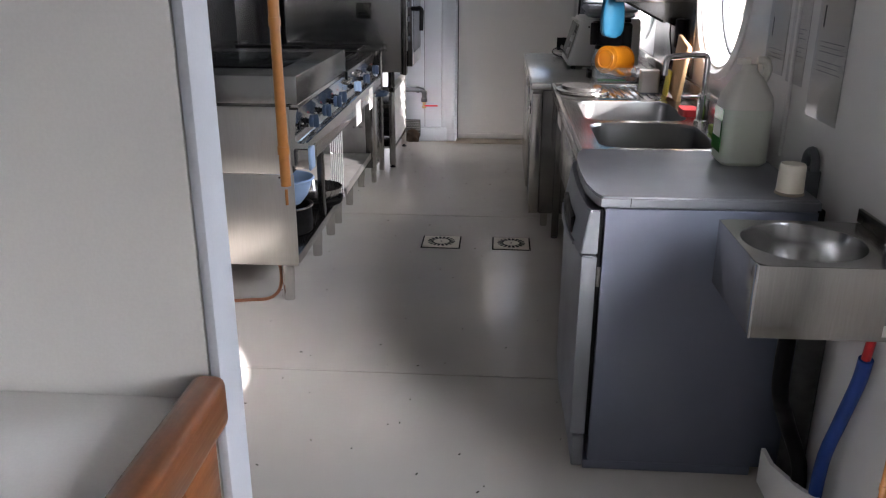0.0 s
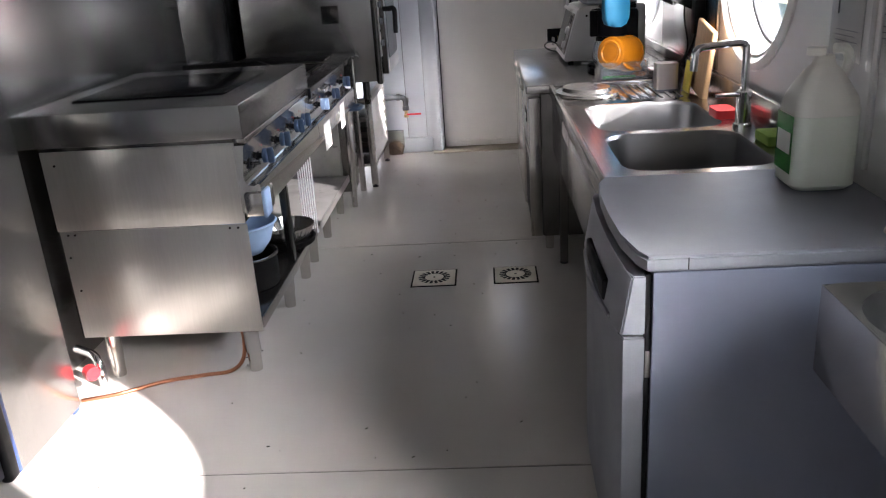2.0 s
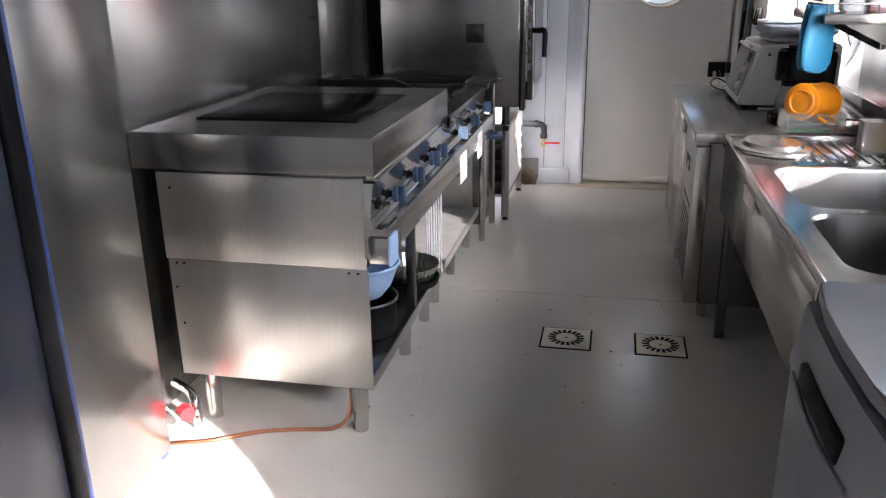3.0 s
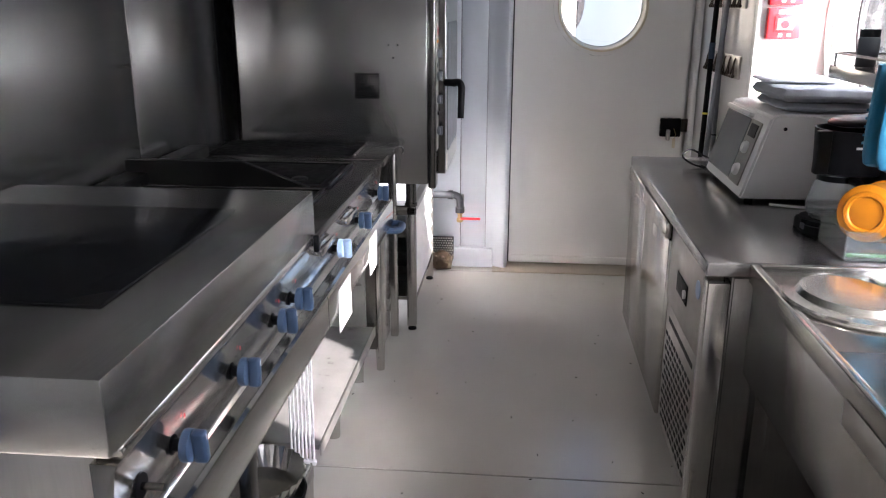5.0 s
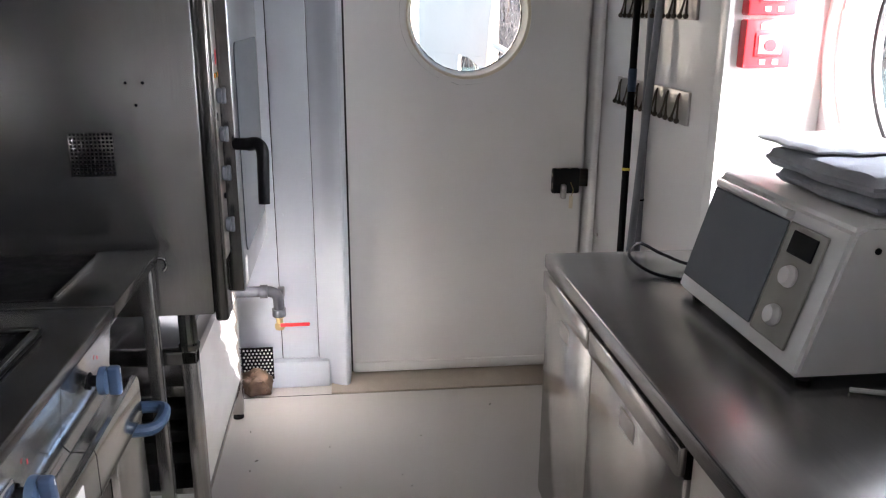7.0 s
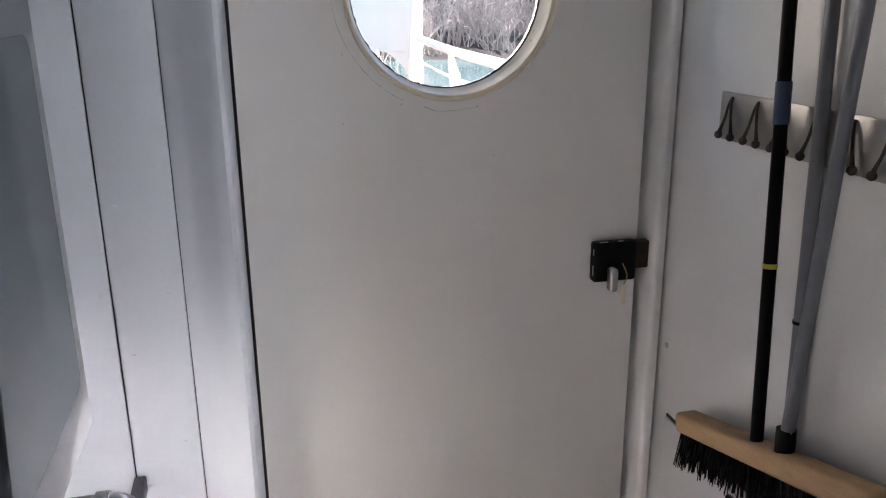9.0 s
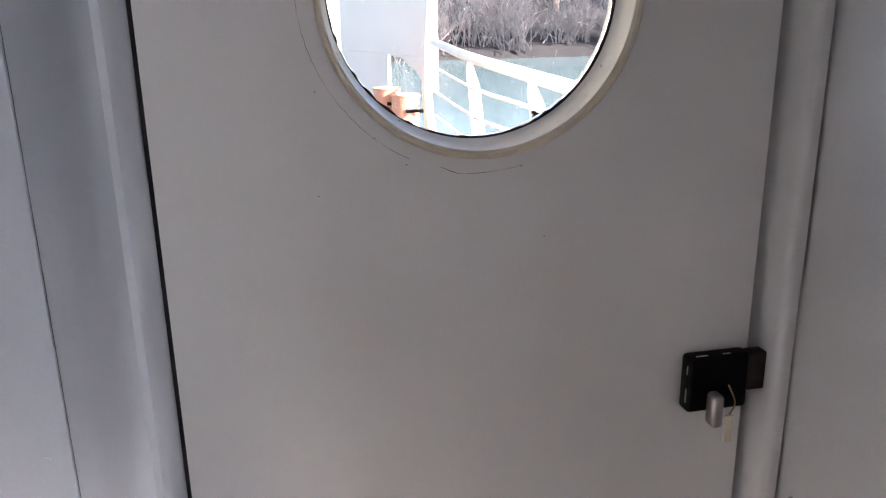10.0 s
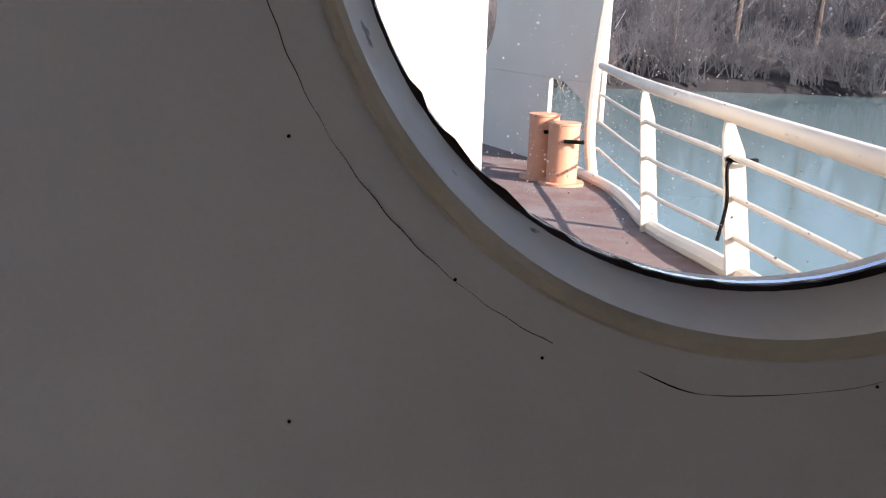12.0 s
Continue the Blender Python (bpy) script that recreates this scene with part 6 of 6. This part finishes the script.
def shrubs(name, label, spots, material, count, seed, height):
    rg = random.Random(seed)
    verts, faces = [], []

    def stick(a, b_, wa, wb):
        d = (b_ - a)
        s1 = d.cross(Vector((0.3, 1, 0.1))).normalized()
        s2 = d.cross(s1).normalized()
        i0 = len(verts)
        for p, w in ((a, wa), (b_, wb)):
            for k in range(3):
                an = 2.094 * k
                verts.append(p + w * (math.cos(an) * s1 + math.sin(an) * s2))
        for k in range(3):
            j = (k + 1) % 3
            faces.append((i0 + k, i0 + j, i0 + 3 + j, i0 + 3 + k))
    for sx_, sy_ in spots:
        base = Vector((sx_, sy_, max(land(sx_, sy_), -1.2) - 0.1))
        h_ = height * rg.uniform(0.6, 1.25)
        for c in range(count):
            az, lean = rg.uniform(0, 6.28), abs(rg.gauss(0.35, 0.3))
            d = Vector((math.cos(az) * lean, math.sin(az) * lean, 1)).normalized()
            p = base + Vector((rg.uniform(-0.8, 0.8), rg.uniform(-0.8, 0.8), 0))
            ln = h_ * rg.uniform(0.5, 1.0)
            w = 0.035
            for s in range(4):
                q = p + d * ln / 4
                stick(p, q, w, w * 0.7)
                for f in range(3):
                    dd = (d + Vector((rg.gauss(0, 0.6), rg.gauss(0, 0.6), rg.gauss(0.1, 0.4)))).normalized()
                    q2 = q + dd * ln * rg.uniform(0.10, 0.28)
                    stick(q, q2, w * 0.5, w * 0.2)
                    d3 = (dd + Vector((rg.gauss(0, 0.5), rg.gauss(0, 0.5), rg.gauss(0, 0.4)))).normalized()
                    stick(q2, q2 + d3 * ln * rg.uniform(0.06, 0.16), w * 0.25, w * 0.1)
                p, w = q, w * 0.72
                d = (d + Vector((rg.gauss(0, 0.15), rg.gauss(0, 0.15), 0))).normalized()
    me = bpy.data.meshes.new(name)
    me.from_pydata(verts, [], faces)
    me.materials.append(material)
    return tagged(new(name, me), label, "shrubs", kind="stuff")


rg = random.Random(11)
front_ = [(x + rg.uniform(-0.7, 0.7), 49.0 - 0.10 * x + rg.uniform(0, 3.0)) for x in np.arange(-14, 44, 1.1)]
back_ = [(x + rg.uniform(-1, 1), 54.0 - 0.10 * x + rg.uniform(0, 5.0)) for x in np.arange(-16, 48, 1.3)]
shrubs("bank_shrubs", "dense bare winter shrubs along the river bank", front_, TWIG, 26, 3, 4.2)
shrubs("bank_thicket", "taller bare thicket behind the river bank", back_, TWIG, 24, 5, 7.5)
shrubs("fallen_branches", "pale dead branches hanging over the water", [(3.2 + 0.9 * k, 47.6 - 0.05 * k) for k in range(5)], TWIG_P, 9, 8, 2.6)
side_ = [(36 + rg.uniform(0, 5), y + rg.uniform(-1, 1)) for y in np.arange(-2, 44, 2.2)]
shrubs("side_shrubs", "bare shrubs on the bank alongside the boat", side_, TWIG, 9, 21, 7.0)


def tree(x, y, h_, seed):
    rg_ = random.Random(seed)
    t = thing("tree", (x, y, land(x, y) - 0.2), "bare winter tree on the river bank", "tree", "bank trees")
    b_ = B()
    base = Vector((x, y, land(x, y) - 0.2))
    tube(b_, [base, base + Vector((0.1, 0, h_ * 0.4)), base + Vector((rg_.uniform(-0.5, 0.5), 0.2, h_))], lambda u: 0.22 * (1 - 0.85 * u), 8, 5)
    part("trunk", b_, BARK, t)
    b_ = B()
    for k in range(16):
        z = h_ * rg_.uniform(0.25, 0.92)
        p = base + Vector((0.1, 0.05, z))
        az = rg_.uniform(0, 6.28)
        ln = (h_ - z * 0.7) * rg_.uniform(0.25, 0.5)
        q = p + Vector((math.cos(az) * ln, math.sin(az) * ln, ln * 0.7))
        tube(b_, [p, (p + q) / 2 + Vector((0, 0, 0.15 * ln)), q], lambda u: 0.07 * (1 - 0.85 * u), 5, 3)
        for f in range(6):
            s_ = p.lerp(q, rg_.uniform(0.4, 1.0))
            e_ = s_ + Vector((rg_.gauss(0, 0.5), rg_.gauss(0, 0.5), rg_.gauss(0.3, 0.4))) * ln * 0.5
            rod(b_, s_, e_, 0.02, 4, 0.006)
    part("crown", b_, BARK, t)


for k, (x, y, h_) in enumerate(((5, 53, 11), (9.5, 55, 13), (13, 52, 10), (17, 54, 12), (21, 53, 12), (25, 51, 10), (30, 53, 13), (1, 55, 12), (40, 30, 11), (41, 18, 12), (40, 8, 10))):
    tree(x, y, h_, 40 + k)

# foredeck, seen through the door's window
deck = thing("deck", (0, 12.5, 0.3), "rust-brown painted steel foredeck with white edge", "deck", kind="structure")
bm = B()
pts = [(1.75, 9.45, 0.50), (1.63, 11.87, 0.405), (1.67, 13.35, 0.245), (1.78, 15.2, 0.150), (1.30, 17.6, 0.10), (0.5, 20.0, 0.05)]
left = [bm.verts.new((-4.0, y, z)) for x, y, z in pts]
right = [bm.verts.new((x, y, z)) for x, y, z in pts]
l2 = [bm.verts.new((-4.0, y, z - 0.3)) for x, y, z in pts]
r2 = [bm.verts.new((x, y, z - 0.3)) for x, y, z in pts]
for k in range(len(pts) - 1):
    bm.faces.new((left[k], left[k + 1], right[k + 1], right[k]))
    bm.faces.new((right[k], right[k + 1], r2[k + 1], r2[k]))
    bm.faces.new((l2[k], r2[k], r2[k + 1], l2[k + 1]))
    bm.faces.new((left[k], l2[k], l2[k + 1], left[k + 1]))
part("plating", bm, DECK_P, deck)
part("gunwale", tube(B(), [(x + 0.01, y, z + 0.03) for x, y, z in pts], 0.045, 10, 5), RAIL_W, deck, "white painted gunwale")
hull = B()
lo_ = [hull.verts.new((x + 0.02, y, z - 0.02)) for x, y, z in pts]
hi_ = [hull.verts.new((x - 0.1, y, -1.6)) for x, y, z in pts]
for k in range(len(pts) - 1):
    hull.faces.new((lo_[k], lo_[k + 1], hi_[k + 1], hi_[k]))
part("hull_plate", hull, HULL_W, deck)

rl = thing("deck_railing", (1.56, 12.5, 0.4), "cream painted steel deck railing with flat posts", "railing")
rt = [(1.42, 9.6, 1.10), (1.50, 11.85, 1.10), (1.56, 13.35, 1.105), (1.78, 15.6, 1.11)]
bt = [(1.72, 9.6, 0.50), (1.62, 11.87, 0.41), (1.66, 13.35, 0.25), (1.80, 15.6, 0.15)]
part("top_rail", tube(B(), rt, 0.034, 12, 6), RAIL_W, rl)
for f in (0.24, 0.48, 0.72):
    part("rail", tube(B(), [tuple(np.array(b_) * f + np.array(a) * (1 - f)) for a, b_ in zip(rt, bt)], 0.013, 8, 6), RAIL_W, rl)
for a, b_ in ((rt[1], bt[1]), (rt[2], bt[2]), ((1.45, 10.4, 1.10), (1.68, 10.4, 0.47))):
    a, b_ = Vector(a), Vector(b_)
    d = (b_ - a)
    bm = B()
    w0 = [a + Vector((-0.010, -0.012, 0)), a + Vector((0.012, -0.012, -0.02)), a.lerp(b_, 0.22) + Vector((0.050, -0.012, 0)), b_ + Vector((0.055, -0.012, 0)), b_ + Vector((-0.045, -0.012, 0)), a.lerp(b_, 0.12) + Vector((-0.030, -0.012, 0))]
    va = [bm.verts.new(p) for p in w0]
    vb = [bm.verts.new(p + Vector((0, 0.024, 0))) for p in w0]
    bm.faces.new(va), bm.faces.new(vb[::-1])
    for k in range(6):
        bm.faces.new((va[k], va[(k + 1) % 6], vb[(k + 1) % 6], vb[k]))
    part("post", bm, RAIL_W, rl)
part("rope_tie", tube(B(), [(1.50, 11.83, 0.925), (1.58, 11.82, 0.915), (1.63, 11.85, 0.92), (1.58, 11.88, 0.91), (1.51, 11.83, 0.90), (1.52, 11.82, 0.75), (1.50, 11.82, 0.60)], 0.008, 6), DARK, rl, "dark rope tied round a post")

wing = thing("bulwark", (1.6, 16.5, 0.2), "cream painted steel bulwark wing with rounded openings", "bulwark")
BOW = Matrix.Translation((1.84, 15.74, 0)) @ Matrix.Rotation(radians(110), 4, "Z")


def turned(bm_):
    bmesh.ops.transform(bm_, matrix=BOW, verts=bm_.verts)
    return bm_


part("plate", turned(holed_wall(B(), 1, -0.02, 0.02, 0.0, 4.2, 0.95, 3.8, [(2.75, 1.56, 0.50)], 0.58)), HULL_W, wing)
part("plate_foot", turned(box(B(), 0.95, 4.2, -0.02, 0.02, -0.3, 0.948)), HULL_W, wing)
part("flange", tube(B(), [(1.80, 15.70, 0.12), (1.74, 15.70, 0.5), (1.75, 15.70, 1.1), (1.82, 15.70, 1.8), (1.98, 15.70, 2.6), (2.2, 15.70, 3.4)], 0.05, 10), RAIL_W, wing, "rounded white flange")
part("gusset", turned(extrude(B(), [(0.0, 0.949), (0.0, 0.62), (0.15, 0.62), (0.35, 0.80), (0.65, 0.92), (0.94, 0.945)], 1, -0.018, 0.018)), HULL_W, wing)
for x, y, zt in ((1.46, 15.35, 0.66), (1.33, 15.62, 0.70)):
    bo = thing("bollard", (x, y, 0.15), "faded orange steel mooring bollard on the deck", "bollard", "bollards")
    part("drum", lathe(B(), [(0.128, 0.12), (0.128, zt - 0.02), (0.135, zt - 0.015), (0.135, zt), (0.0, zt)], Matrix.Translation((x, y, 0)), 28), BOLL, bo)
    part("base_plate", lathe(B(), [(0.19, 0.10), (0.19, 0.17), (0.13, 0.172)], Matrix.Translation((x, y, 0)), 28), BOLL, bo)
    part("pin", rod(B(), (x - 0.02, y - 0.13, zt - 0.14), (x + 0.14, y - 0.16, zt - 0.14), 0.016, 10), DARK, bo)
house = thing("deck_locker", (-0.9, 11.0, 0.4), "tall white painted deck structure", "deck house")
part("wall", box(B(), -2.4, 0.506, 11.15, 12.3, 0.30, 3.6, 0.02, 2), HULL_W, house)

# side deck rail seen through the portholes
sr = thing("side_rail", (2.3, 6.0, 0.0), "white painted diagonal stay and rail along the side deck", "railing")
part("rail", rod(B(), (2.3, 0.5, 1.05), (2.3, 10.0, 1.05), 0.03, 12), RAIL_W, sr)
for ya, yb in ((5.6, 6.9), (8.05, 9.5)):
    part("stay", rod(B(), (2.3, yb, 0.3), (2.28, ya, 2.6), 0.035, 12), RAIL_W, sr)
for y in (3.1, 5.0, 7.1, 9.0):
    part("post", box(B(), 2.27, 2.33, y - 0.02, y + 0.02, -0.05, 1.05, 0.004), RAIL_W, sr)
part("side_deck", box(B(), 1.46, 2.45, 0.3, 9.4, -0.25, -0.06), DECK_P, sr)

# crumbs and flecks on the floor
bm = B()
rng = random.Random(31)
for k in range(120):
    x, y = rng.uniform(-0.9, 0.64), rng.uniform(4.0, 8.92)
    w, l, a = rng.uniform(0.0007, 0.0018), rng.uniform(0.0010, 0.0055), rng.uniform(0, 3.14)
    box(bm, -l, l, -w, w, 0.0002, 0.0022, 0, 1, Matrix.Translation((x, y, 0)) @ Matrix.Rotation(a, 4, "Z"))
tagged(part("floor_crumbs", bm, DARK), "dark crumbs and flecks scattered on the vinyl floor", "crumbs", kind="stuff")
